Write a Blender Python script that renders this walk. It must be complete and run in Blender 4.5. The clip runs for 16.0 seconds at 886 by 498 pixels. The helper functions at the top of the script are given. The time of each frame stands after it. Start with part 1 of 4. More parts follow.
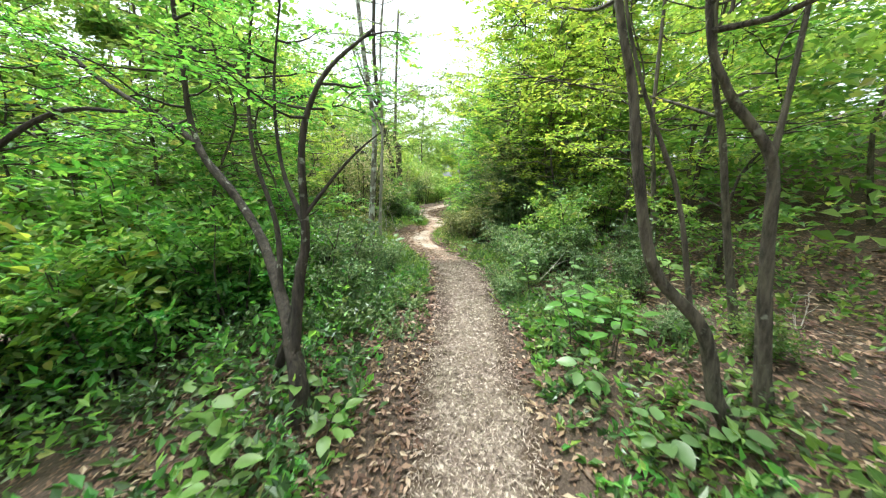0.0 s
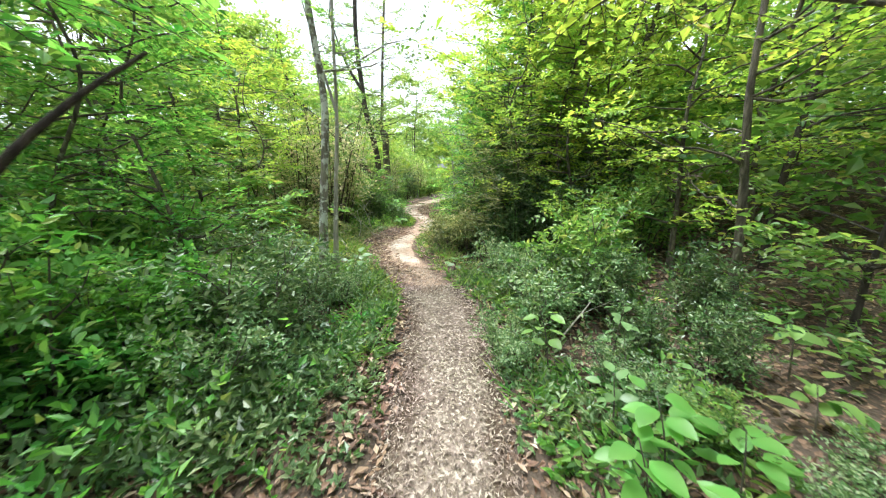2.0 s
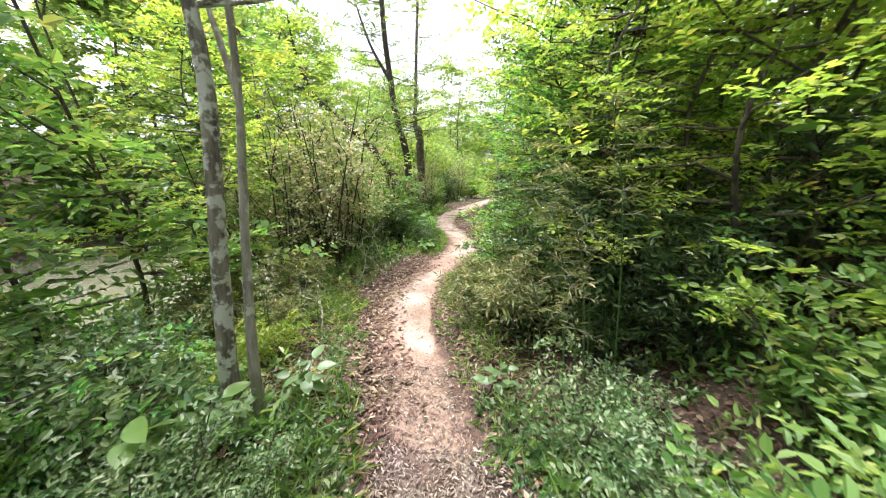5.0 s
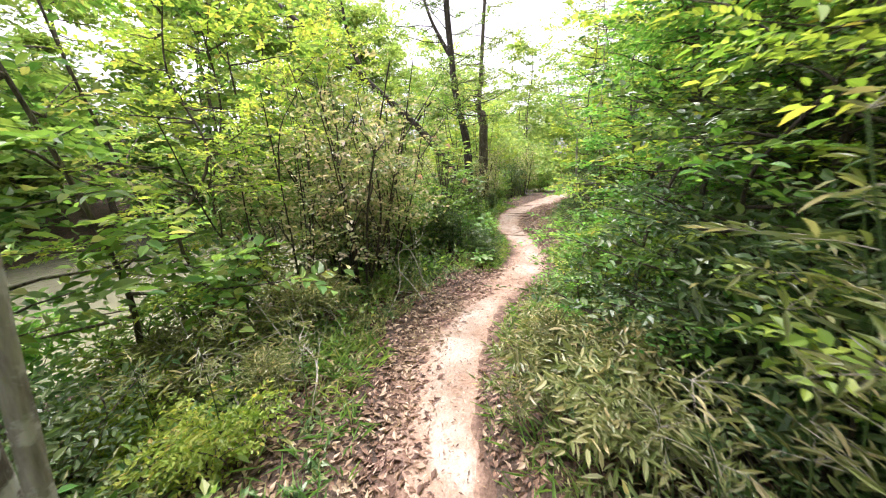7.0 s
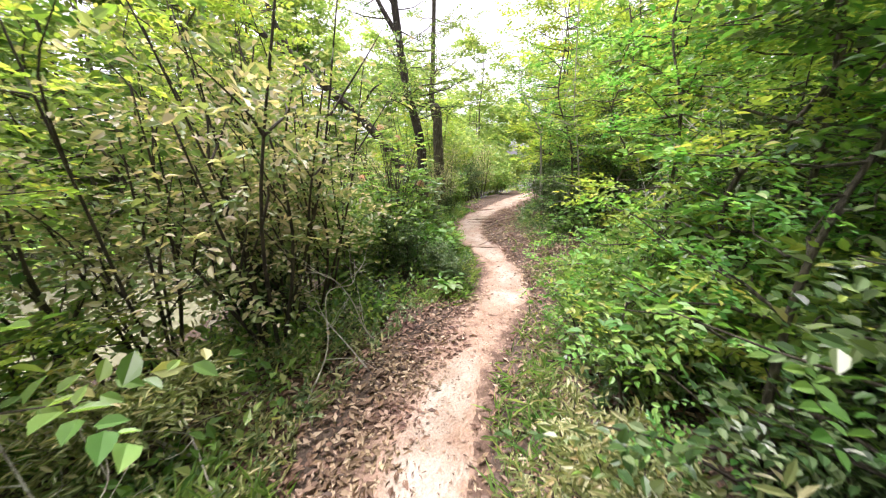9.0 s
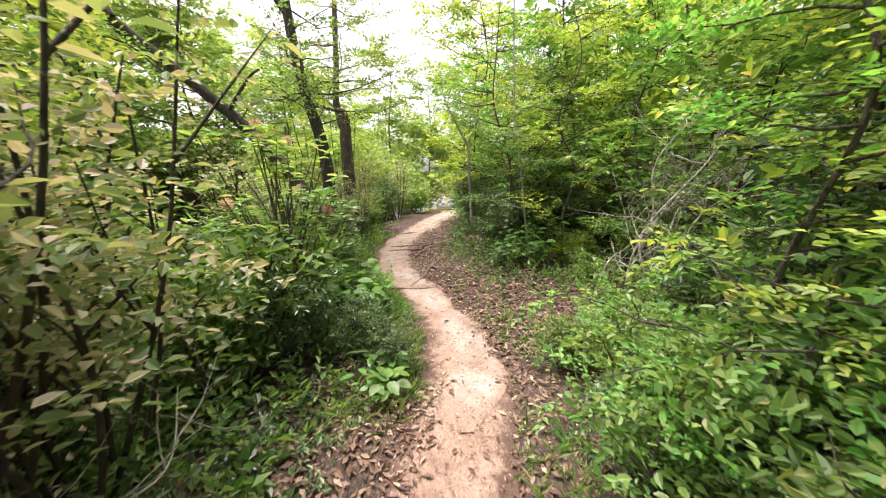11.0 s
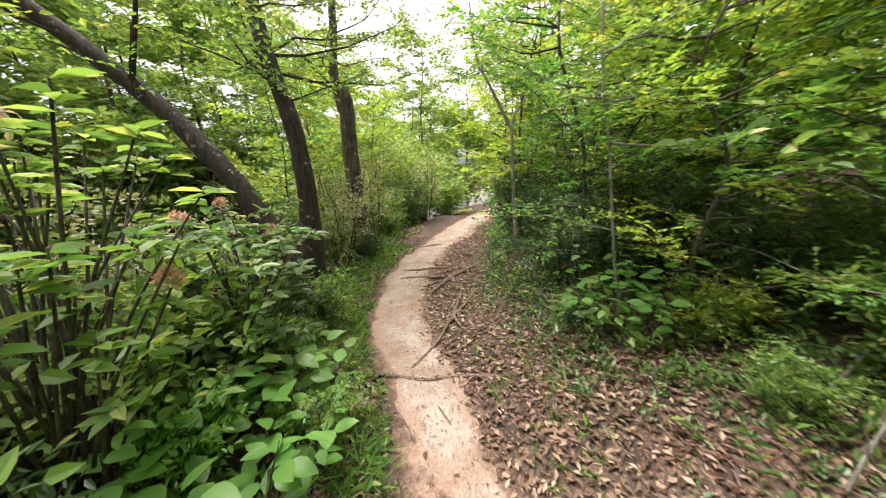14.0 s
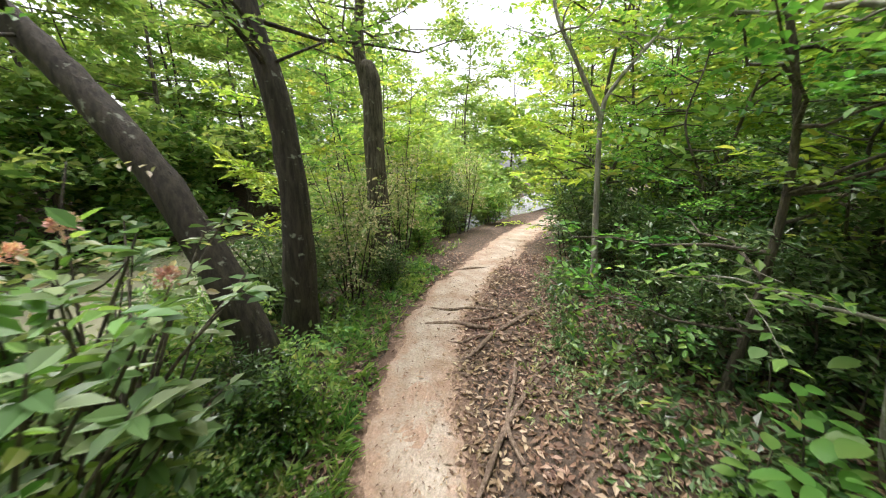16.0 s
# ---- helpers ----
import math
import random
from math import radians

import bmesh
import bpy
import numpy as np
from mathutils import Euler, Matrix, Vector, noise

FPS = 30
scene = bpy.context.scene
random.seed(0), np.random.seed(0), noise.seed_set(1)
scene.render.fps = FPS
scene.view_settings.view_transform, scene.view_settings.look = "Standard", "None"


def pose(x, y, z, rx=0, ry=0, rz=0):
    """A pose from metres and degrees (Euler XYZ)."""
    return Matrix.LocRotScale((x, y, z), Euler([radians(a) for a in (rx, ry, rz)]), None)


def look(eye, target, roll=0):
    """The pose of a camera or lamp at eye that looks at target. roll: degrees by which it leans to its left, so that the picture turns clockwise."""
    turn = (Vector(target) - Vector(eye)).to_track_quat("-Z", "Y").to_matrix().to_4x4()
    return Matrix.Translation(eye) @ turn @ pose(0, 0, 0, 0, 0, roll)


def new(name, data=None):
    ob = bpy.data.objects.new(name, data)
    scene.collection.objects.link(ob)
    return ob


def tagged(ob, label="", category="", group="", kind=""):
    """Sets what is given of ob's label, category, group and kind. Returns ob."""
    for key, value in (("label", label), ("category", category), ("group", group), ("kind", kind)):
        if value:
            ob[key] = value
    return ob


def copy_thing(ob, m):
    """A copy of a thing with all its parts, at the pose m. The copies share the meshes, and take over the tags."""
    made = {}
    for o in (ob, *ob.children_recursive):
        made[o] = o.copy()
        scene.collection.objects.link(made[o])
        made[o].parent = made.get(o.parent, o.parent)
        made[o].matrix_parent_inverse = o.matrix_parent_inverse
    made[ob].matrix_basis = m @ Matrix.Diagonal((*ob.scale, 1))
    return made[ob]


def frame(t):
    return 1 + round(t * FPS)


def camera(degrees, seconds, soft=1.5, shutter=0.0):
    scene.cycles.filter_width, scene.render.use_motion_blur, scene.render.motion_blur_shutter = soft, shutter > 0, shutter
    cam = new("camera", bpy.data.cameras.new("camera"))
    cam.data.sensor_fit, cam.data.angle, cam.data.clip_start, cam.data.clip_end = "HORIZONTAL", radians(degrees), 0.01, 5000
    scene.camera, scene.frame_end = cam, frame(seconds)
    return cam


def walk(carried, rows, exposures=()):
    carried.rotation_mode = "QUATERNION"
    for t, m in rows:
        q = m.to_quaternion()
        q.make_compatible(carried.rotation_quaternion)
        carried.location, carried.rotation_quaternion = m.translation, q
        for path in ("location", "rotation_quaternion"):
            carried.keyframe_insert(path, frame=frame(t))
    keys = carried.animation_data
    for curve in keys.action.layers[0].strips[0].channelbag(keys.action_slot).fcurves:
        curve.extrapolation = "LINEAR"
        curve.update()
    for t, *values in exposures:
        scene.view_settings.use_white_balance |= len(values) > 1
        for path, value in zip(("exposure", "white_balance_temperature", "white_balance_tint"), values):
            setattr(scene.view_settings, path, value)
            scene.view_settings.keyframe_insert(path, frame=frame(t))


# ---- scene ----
# ---------------------------------------------------------------- camera
LENS = 106.8
PATH = [
    (0, pose(0.001, 0.000, 1.175, 78.88, -0.11, -0.46)),
    (0.5, pose(0.091, 0.343, 1.207, 79.92, 0.13, 0.52)),
    (1, pose(0.137, 0.653, 1.201, 78.40, -0.05, 1.45)),
    (1.5, pose(0.174, 0.997, 1.240, 76.30, -0.21, 0.57)),
    (2, pose(0.206, 1.383, 1.257, 77.37, -0.49, -1.04)),
    (2.5, pose(0.166, 1.718, 1.277, 77.38, -1.24, -0.27)),
    (3, pose(0.097, 2.087, 1.319, 78.48, -0.63, -3.06)),
    (3.5, pose(0.135, 2.437, 1.312, 79.85, -0.80, -0.63)),
    (3.7, pose(0.168, 2.588, 1.323, 79.82, -1.09, -0.27)),
    (5.8, pose(0.401, 4.021, 1.611, 74.85, 0.69, 11.27)),
    (6, pose(0.381, 4.154, 1.603, 74.96, 0.20, 11.79)),
    (6.5, pose(0.309, 4.455, 1.617, 75.13, 0.57, 12.91)),
    (7, pose(0.231, 4.753, 1.579, 74.80, 1.06, 17.88)),
    (7.5, pose(0.102, 5.002, 1.582, 73.55, 0.51, 18.33)),
    (8, pose(-0.036, 5.306, 1.557, 74.51, 1.17, 14.01)),
    (8.5, pose(-0.103, 5.617, 1.515, 74.89, 1.55, 9.52)),
    (9, pose(-0.141, 5.958, 1.511, 74.92, 0.63, 9.56)),
    (9.5, pose(-0.252, 6.271, 1.514, 77.77, -1.06, 5.80)),
    (10, pose(-0.396, 6.624, 1.521, 77.00, -0.09, -0.56)),
    (10.2, pose(-0.440, 6.783, 1.490, 77.21, 0.05, -1.83)),
    (12.3, pose(-0.483, 8.105, 1.524, 77.70, 0.48, -9.25)),
    (12.5, pose(-0.461, 8.230, 1.519, 77.08, 0.32, -8.84)),
    (13, pose(-0.322, 8.672, 1.515, 77.06, 0.30, -7.50)),
    (13.5, pose(-0.238, 9.019, 1.520, 76.77, 0.92, -4.87)),
    (14, pose(-0.147, 9.392, 1.577, 76.32, 1.58, 0.87)),
    (14.5, pose(-0.186, 9.760, 1.557, 76.81, 0.68, 6.38)),
    (15, pose(-0.260, 10.114, 1.563, 76.18, 0.40, 6.67)),
    (15.5, pose(-0.279, 10.466, 1.569, 77.63, 0.63, 7.66)),
    (16, pose(-0.286, 10.852, 1.572, 76.87, -0.26, 7.69)),
]
EXPOSURE = 1.5
cam = camera(LENS, 16.0, soft=1.15, shutter=0.3)
walk(cam, PATH, [(0, EXPOSURE - 0.05, 5950, 3), (3.7, EXPOSURE + 0.08, 5750, 12), (6, EXPOSURE + 0.05, 6200, 24), (10, EXPOSURE, 6250, 26), (12.3, EXPOSURE - 0.3, 6700, 26), (16, EXPOSURE - 0.2, 6250, 15)])

# ---------------------------------------------------------------- light
world = bpy.data.worlds.new("world")
scene.world = world
world.use_nodes = True
wn, wl = world.node_tree.nodes, world.node_tree.links
sky = wn.new("ShaderNodeTexSky")
sky.sky_type, sky.sun_disc = "NISHITA", False
sky.sun_elevation, sky.sun_rotation = radians(72), radians(-50)
sky.air_density, sky.dust_density, sky.ozone_density = 1.0, 4.0, 0.6
haze = wn.new("ShaderNodeHueSaturation")          # thin bright overcast: the blue is washed out
haze.inputs["Saturation"].default_value = 0.12
wl.new(sky.outputs[0], haze.inputs["Color"])
wl.new(haze.outputs[0], wn["Background"].inputs["Color"])
wn["Background"].inputs["Strength"].default_value = 0.15
sun = bpy.data.lights.new("sun", "SUN")
sun.energy, sun.angle, sun.color = 2.7, radians(38), (1.0, 0.95, 0.84)
new("sun", sun).matrix_world = look((-5, 10, 20), (0, 6, 0))


# ---------------------------------------------------------------- materials
def material(name):
    m = bpy.data.materials.new(name)
    m.use_nodes = True
    n, l = m.node_tree.nodes, m.node_tree.links
    return m, n, l, n["Principled BSDF"]


def ramp(n, stops):
    r = n.new("ShaderNodeValToRGB")
    e = r.color_ramp.elements
    while len(e) < len(stops):
        e.new(0.5)
    for k, (p, c) in enumerate(stops):
        e[k].position, e[k].color = p, (*c, 1)
    return r


def tex(n, l, scale, detail=4.0, rough=0.6, stretch=(1, 1, 1)):
    co = n.new("ShaderNodeTexCoord")
    mp = n.new("ShaderNodeMapping")
    mp.inputs["Scale"].default_value = stretch
    t = n.new("ShaderNodeTexNoise")
    t.inputs["Scale"].default_value, t.inputs["Detail"].default_value, t.inputs["Roughness"].default_value = scale, detail, rough
    l.new(co.outputs["Object"], mp.inputs[0])
    l.new(mp.outputs[0], t.inputs["Vector"])
    return t


def mixed(n, l, fac, a, b, how="MIX"):
    m = n.new("ShaderNodeMix")
    m.data_type, m.blend_type = "RGBA", how
    for sock, v in ((m.inputs[0], fac), (m.inputs[6], a), (m.inputs[7], b)):
        if isinstance(v, (int, float)):
            sock.default_value = v
        elif isinstance(v, tuple):
            sock.default_value = (*v, 1)
        else:
            l.new(v, sock)
    return m.outputs[2]


def leaf_material(name, stops, gloss=0.55, through_light=0.45, spots=0.0):
    """Thin living leaves: every leaf has its own tint, light comes through, slight gloss."""
    m, n, l, p = material(name)
    g = n.new("ShaderNodeNewGeometry")
    r = ramp(n, stops)
    l.new(g.outputs["Random Per Island"], r.inputs[0])
    oi = n.new("ShaderNodeObjectInfo")
    hs = n.new("ShaderNodeHueSaturation")
    mr = n.new("ShaderNodeMapRange")
    mr.inputs[3].default_value, mr.inputs[4].default_value = 0.8, 1.2
    l.new(oi.outputs["Random"], mr.inputs[0])
    l.new(mr.outputs[0], hs.inputs["Value"])
    t = tex(n, l, 1.7, 2)
    mh = n.new("ShaderNodeMapRange")
    mh.inputs[1].default_value, mh.inputs[2].default_value = 0.3, 0.7
    mh.inputs[3].default_value, mh.inputs[4].default_value = 0.475, 0.525
    l.new(t.outputs[0], mh.inputs[0])
    l.new(mh.outputs[0], hs.inputs["Hue"])
    l.new(r.outputs[0], hs.inputs["Color"])
    col = hs.outputs[0]
    if spots:
        t2 = tex(n, l, 40, 3)
        rs = ramp(n, [(0.55, (0, 0, 0)), (0.7, (1, 1, 1))])
        l.new(t2.outputs[0], rs.inputs[0])
        mm = n.new("ShaderNodeMath")
        mm.operation = "MULTIPLY"
        mm.inputs[1].default_value = spots
        l.new(rs.outputs[0], mm.inputs[0])
        col = mixed(n, l, mm.outputs[0], col, (0.16, 0.10, 0.04))
    l.new(col, p.inputs["Base Color"])
    p.inputs["Roughness"].default_value = gloss
    p.inputs["Specular IOR Level"].default_value = 0.5
    tr = n.new("ShaderNodeBsdfTranslucent")
    bright = mixed(n, l, 1.0, col, (1.2, 1.2, 0.6), "MULTIPLY")
    l.new(bright, tr.inputs[0])
    mx = n.new("ShaderNodeMixShader")
    mx.inputs[0].default_value = through_light
    l.new(p.outputs[0], mx.inputs[1])
    l.new(tr.outputs[0], mx.inputs[2])
    l.new(mx.outputs[0], n["Material Output"].inputs["Surface"])
    return m


LEAF_BRIGHT = leaf_material("leaf_yellow_green", [(0.0, (0.20, 0.32, 0.06)), (0.5, (0.33, 0.46, 0.09)), (0.9, (0.46, 0.56, 0.13)), (1.0, (0.58, 0.50, 0.15))], 0.42, 0.55)
LEAF_MID = leaf_material("leaf_fresh_green", [(0.0, (0.075, 0.17, 0.04)), (0.5, (0.17, 0.31, 0.08)), (0.92, (0.29, 0.42, 0.13)), (1.0, (0.46, 0.45, 0.19))], 0.38, 0.52)
LEAF_GREEN = leaf_material("leaf_lush_green", [(0.0, (0.065, 0.20, 0.04)), (0.5, (0.15, 0.36, 0.08)), (0.95, (0.26, 0.48, 0.13)), (1.0, (0.42, 0.48, 0.18))], 0.38, 0.55)
LEAF_GREY = leaf_material("leaf_grey_green", [(0.0, (0.07, 0.14, 0.05)), (0.6, (0.15, 0.25, 0.10)), (1.0, (0.33, 0.40, 0.23))], 0.33, 0.35)
LEAF_DARK = leaf_material("leaf_evergreen", [(0.0, (0.04, 0.09, 0.03)), (0.6, (0.085, 0.16, 0.05)), (1.0, (0.22, 0.29, 0.14))], 0.28, 0.3)
LEAF_OLIVE = leaf_material("leaf_olive_cane", [(0.0, (0.10, 0.14, 0.045)), (0.5, (0.19, 0.23, 0.085)), (0.88, (0.36, 0.37, 0.20)), (1.0, (0.52, 0.45, 0.25))], 0.34, 0.38, 0.2)
LEAF_RUSTY = leaf_material("leaf_faded_bloom", [(0.0, (0.10, 0.17, 0.06)), (0.45, (0.24, 0.30, 0.13)), (0.72, (0.38, 0.36, 0.21)), (0.9, (0.50, 0.42, 0.35)), (1.0, (0.60, 0.54, 0.45))], 0.45, 0.42)
# green lightened to carry the haze over distant foliage
LEAF_FAR_HAZED = leaf_material("leaf_far_hazed", [(0.0, (0.18, 0.30, 0.09)), (0.6, (0.29, 0.41, 0.13)), (1.0, (0.46, 0.54, 0.22))], 0.6, 0.5)
PETAL = leaf_material("petal_pink", [(0.0, (0.55, 0.27, 0.27)), (0.5, (0.66, 0.43, 0.40)), (1.0, (0.74, 0.60, 0.53))], 0.5, 0.35)
DEAD_LEAF = leaf_material("dead_leaf", [(0.0, (0.06, 0.03, 0.018)), (0.4, (0.14, 0.078, 0.048)), (0.75, (0.26, 0.165, 0.105)), (1.0, (0.48, 0.37, 0.27))], 0.6, 0.12)
CHIP = leaf_material("wood_chip", [(0.0, (0.09, 0.062, 0.048)), (0.5, (0.22, 0.165, 0.13)), (1.0, (0.48, 0.40, 0.33))], 0.7, 0.03)


def bark_material(name, dark, light, lichen=None, amount=0.5):
    m, n, l, p = material(name)
    t = tex(n, l, 10, 7, 0.7, (3.0, 3.0, 0.5))
    r = ramp(n, [(0.38, dark), (0.62, light)])
    l.new(t.outputs[0], r.inputs[0])
    col = r.outputs[0]
    if lichen:
        t2 = tex(n, l, 11, 4)
        r2 = ramp(n, [(amount, (0, 0, 0)), (amount + 0.07, (1, 1, 1))])
        l.new(t2.outputs[0], r2.inputs[0])
        col = mixed(n, l, r2.outputs[0], col, lichen)
    l.new(col, p.inputs["Base Color"])
    p.inputs["Roughness"].default_value = 0.85
    b = n.new("ShaderNodeBump")
    b.inputs["Strength"].default_value, b.inputs["Distance"].default_value = 1.0, 0.03
    l.new(t.outputs[0], b.inputs["Height"])
    l.new(b.outputs[0], p.inputs["Normal"])
    return m


BARK = bark_material("bark_grey_brown", (0.035, 0.028, 0.02), (0.16, 0.135, 0.10), (0.25, 0.25, 0.19), 0.63)
BARK_DARK = bark_material("bark_dark", (0.022, 0.017, 0.013), (0.075, 0.058, 0.045), (0.30, 0.31, 0.25), 0.62)
BARK_LICHEN = bark_material("bark_lichen", (0.085, 0.07, 0.055), (0.26, 0.235, 0.195), (0.52, 0.53, 0.48), 0.48)
BARK_PALE = bark_material("bark_pale", (0.20, 0.18, 0.15), (0.40, 0.375, 0.32), (0.52, 0.51, 0.46), 0.58)
DEADWOOD = bark_material("deadwood_grey", (0.28, 0.25, 0.21), (0.60, 0.56, 0.50))
ROOT = bark_material("root_brown", (0.10, 0.065, 0.045), (0.26, 0.19, 0.14))


def soil_material(name, stops, spots, fleck, scale=5.0, bump=0.02, border=None):
    """Trodden earth: broad patches, fine grain and scattered flecks."""
    m, n, l, p = material(name)
    t = tex(n, l, scale, 6, 0.65)
    r = ramp(n, stops)
    l.new(t.outputs[0], r.inputs[0])
    v = n.new("ShaderNodeTexVoronoi")
    v.inputs["Scale"].default_value = 55
    v.inputs["Randomness"].default_value = 1.0
    co = n.new("ShaderNodeTexCoord")
    mp = n.new("ShaderNodeMapping")
    mp.inputs["Scale"].default_value = (1.0, 0.8, 1.0)
    l.new(co.outputs["Object"], mp.inputs[0])
    l.new(mp.outputs[0], v.inputs["Vector"])
    r2 = ramp(n, [(spots, (0, 0, 0)), (min(spots + 0.15, 1), (1, 1, 1))])
    l.new(v.outputs["Color"], r2.inputs[0])
    col = mixed(n, l, r2.outputs[0], r.outputs[0], fleck)
    if border:
        # the surface frays out into the earth beside it
        at_edge = n.new("ShaderNodeAttribute")
        at_edge.attribute_name = "inward"
        wear = tex(n, l, 9, 5, 0.7)
        add = n.new("ShaderNodeMath")
        add.operation = "MULTIPLY_ADD"
        add.inputs[1].default_value = 1.6
        l.new(wear.outputs[0], add.inputs[0])
        l.new(at_edge.outputs["Fac"], add.inputs[2])
        mr = n.new("ShaderNodeMapRange")
        mr.inputs[1].default_value, mr.inputs[2].default_value = 0.9, 1.3
        l.new(add.outputs[0], mr.inputs[0])
        col = mixed(n, l, mr.outputs[0], border, col)
    fine = tex(n, l, 120, 3)
    grain = ramp(n, [(0.3, (0.72, 0.72, 0.72)), (0.7, (1.15, 1.15, 1.15))])
    l.new(fine.outputs[0], grain.inputs[0])
    col = mixed(n, l, 1.0, col, grain.outputs[0], "MULTIPLY")
    l.new(col, p.inputs["Base Color"])
    p.inputs["Roughness"].default_value = 0.9
    h = n.new("ShaderNodeMath")
    h.operation = "ADD"
    l.new(t.outputs[0], h.inputs[0])
    l.new(v.outputs["Distance"], h.inputs[1])
    b = n.new("ShaderNodeBump")
    b.inputs["Strength"].default_value, b.inputs["Distance"].default_value = 0.6, bump
    l.new(h.outputs[0], b.inputs["Height"])
    l.new(b.outputs[0], p.inputs["Normal"])
    return m


FOREST_SOIL = soil_material("forest_soil", [(0.25, (0.03, 0.02, 0.014)), (0.5, (0.06, 0.041, 0.028)), (0.75, (0.105, 0.072, 0.052))], 0.66, (0.20, 0.12, 0.08), 3.0)
CHIP_STOPS = [(0.25, (0.12, 0.086, 0.068)), (0.5, (0.20, 0.152, 0.122)), (0.8, (0.30, 0.24, 0.20))]
CLAY_STOPS = [(0.25, (0.20, 0.125, 0.085)), (0.5, (0.31, 0.21, 0.15)), (0.8, (0.42, 0.31, 0.235))]
SAND_STOPS = [(0.32, (0.24, 0.155, 0.105)), (0.5, (0.32, 0.258, 0.20)), (0.66, (0.42, 0.36, 0.30))]
CHIP_SOIL = soil_material("path_wood_chips", CHIP_STOPS, 0.66, (0.48, 0.40, 0.33), 4.0, 0.02, (0.075, 0.048, 0.03))
CLAY_SOIL = soil_material("path_red_clay", CLAY_STOPS, 0.78, (0.19, 0.11, 0.075), 4.0, 0.014, (0.10, 0.06, 0.04))
SAND = soil_material("path_sand", SAND_STOPS, 0.86, (0.27, 0.18, 0.12), 2.6, 0.014, (0.31, 0.21, 0.15))


def water_material():
    m, n, l, p = material("river_water")
    p.inputs["Base Color"].default_value = (0.20, 0.20, 0.13, 1)
    p.inputs["Roughness"].default_value = 0.12
    t = tex(n, l, 6, 3, 0.5, (1, 0.4, 1))
    b = n.new("ShaderNodeBump")
    b.inputs["Strength"].default_value, b.inputs["Distance"].default_value = 0.35, 0.03
    l.new(t.outputs[0], b.inputs["Height"])
    l.new(b.outputs[0], p.inputs["Normal"])
    return m


WATER = water_material()

# ---------------------------------------------------------------- mesh tools
rng = np.random.default_rng(7)


def mesh_object(name, groups, parent=None, smooth=False):
    """One mesh object from groups of (verts, faces, material)."""
    me = bpy.data.meshes.new(name)
    vs, loops, starts, totals, mats, slots = [], [], [], [], [], []
    nv = nl = 0
    for V, F, mat in groups:
        V, F = np.asarray(V, float).reshape(-1, 3), np.asarray(F, int)
        if not len(F):
            continue
        if mat not in slots:
            slots.append(mat)
        k = F.shape[1]
        vs.append(V)
        loops.append((F + nv).ravel())
        starts.append(nl + np.arange(len(F)) * k)
        totals.append(np.full(len(F), k))
        mats.append(np.full(len(F), slots.index(mat)))
        nv += len(V)
        nl += F.size
    V, L = np.concatenate(vs), np.concatenate(loops)
    me.vertices.add(len(V))
    me.vertices.foreach_set("co", V.ravel())
    me.loops.add(len(L))
    me.loops.foreach_set("vertex_index", L.astype(np.int32))
    S, M = np.concatenate(starts), np.concatenate(mats)
    me.polygons.add(len(S))
    me.polygons.foreach_set("loop_start", S.astype(np.int32))
    me.polygons.foreach_set("loop_total", np.concatenate(totals).astype(np.int32))
    me.polygons.foreach_set("material_index", M.astype(np.int32))
    me.polygons.foreach_set("use_smooth", np.full(len(S), smooth))
    for mat in slots:
        me.materials.append(mat)
    me.update(calc_edges=True)
    ob = new(name, me)
    if parent:
        ob.parent = parent
    return ob


def thing(name, place, label, category, group="", kind=""):
    """The Empty at a thing's base."""
    ob = new(name)
    ob.matrix_world = pose(*place)
    ob.empty_display_size = 0.1
    return tagged(ob, label, category, group, kind)


def unit(a):
    return a / np.maximum(np.linalg.norm(a, axis=-1, keepdims=True), 1e-9)


def smooth_line(pts, per=5):
    """A rounded line through some points."""
    p = np.asarray(pts, float)
    q = np.vstack([2 * p[0] - p[1], p, 2 * p[-1] - p[-2]])
    out = []
    for i in range(1, len(q) - 2):
        for s in np.arange(per) / per:
            out.append(0.5 * (2 * q[i] + (q[i + 1] - q[i - 1]) * s + (2 * q[i - 1] - 5 * q[i] + 4 * q[i + 1] - q[i + 2]) * s ** 2
                              + (3 * q[i] - q[i - 1] - 3 * q[i + 1] + q[i + 2]) * s ** 3))
    out.append(p[-1])
    return np.array(out)


def tube(line, r0, r1, sides=7, lumps=0.08, flare=0.0):
    """A tapered stem along a line, a little uneven, closed at its tip."""
    line = np.asarray(line, float)
    n = len(line)
    d = unit(np.gradient(line, axis=0))
    side = unit(np.cross(d, np.array([0.31, 0.17, 0.93]) if abs(d[0, 2]) < 0.9 else np.array([1.0, 0.2, 0.1])))
    up = np.cross(d, side)
    f = np.linspace(0, 1, n)
    r = r0 + (r1 - r0) * f ** 0.85
    if flare:
        r = r * (1 + flare * np.exp(-f * 14))
    a = np.arange(sides) / sides * 2 * np.pi
    wob = 1 + lumps * rng.standard_normal((n, sides))
    V = line[:, None] + (side[:, None] * np.cos(a)[None, :, None] + up[:, None] * np.sin(a)[None, :, None]) * (r[:, None] * wob)[..., None]
    V = np.vstack([V.reshape(-1, 3), line[-1:] + d[-1:] * r1])
    i, j = np.meshgrid(np.arange(n - 1), np.arange(sides), indexing="ij")
    a0, a1 = i * sides + j, i * sides + (j + 1) % sides
    F1 = np.stack([a0, a1, a1 + sides], -1).reshape(-1, 3)
    F2 = np.stack([a0, a1 + sides, a0 + sides], -1).reshape(-1, 3)
    base = (n - 1) * sides
    cap = np.array([[base + k, base + (k + 1) % sides, n * sides] for k in range(sides)])
    return V, np.vstack([F1, F2, cap])


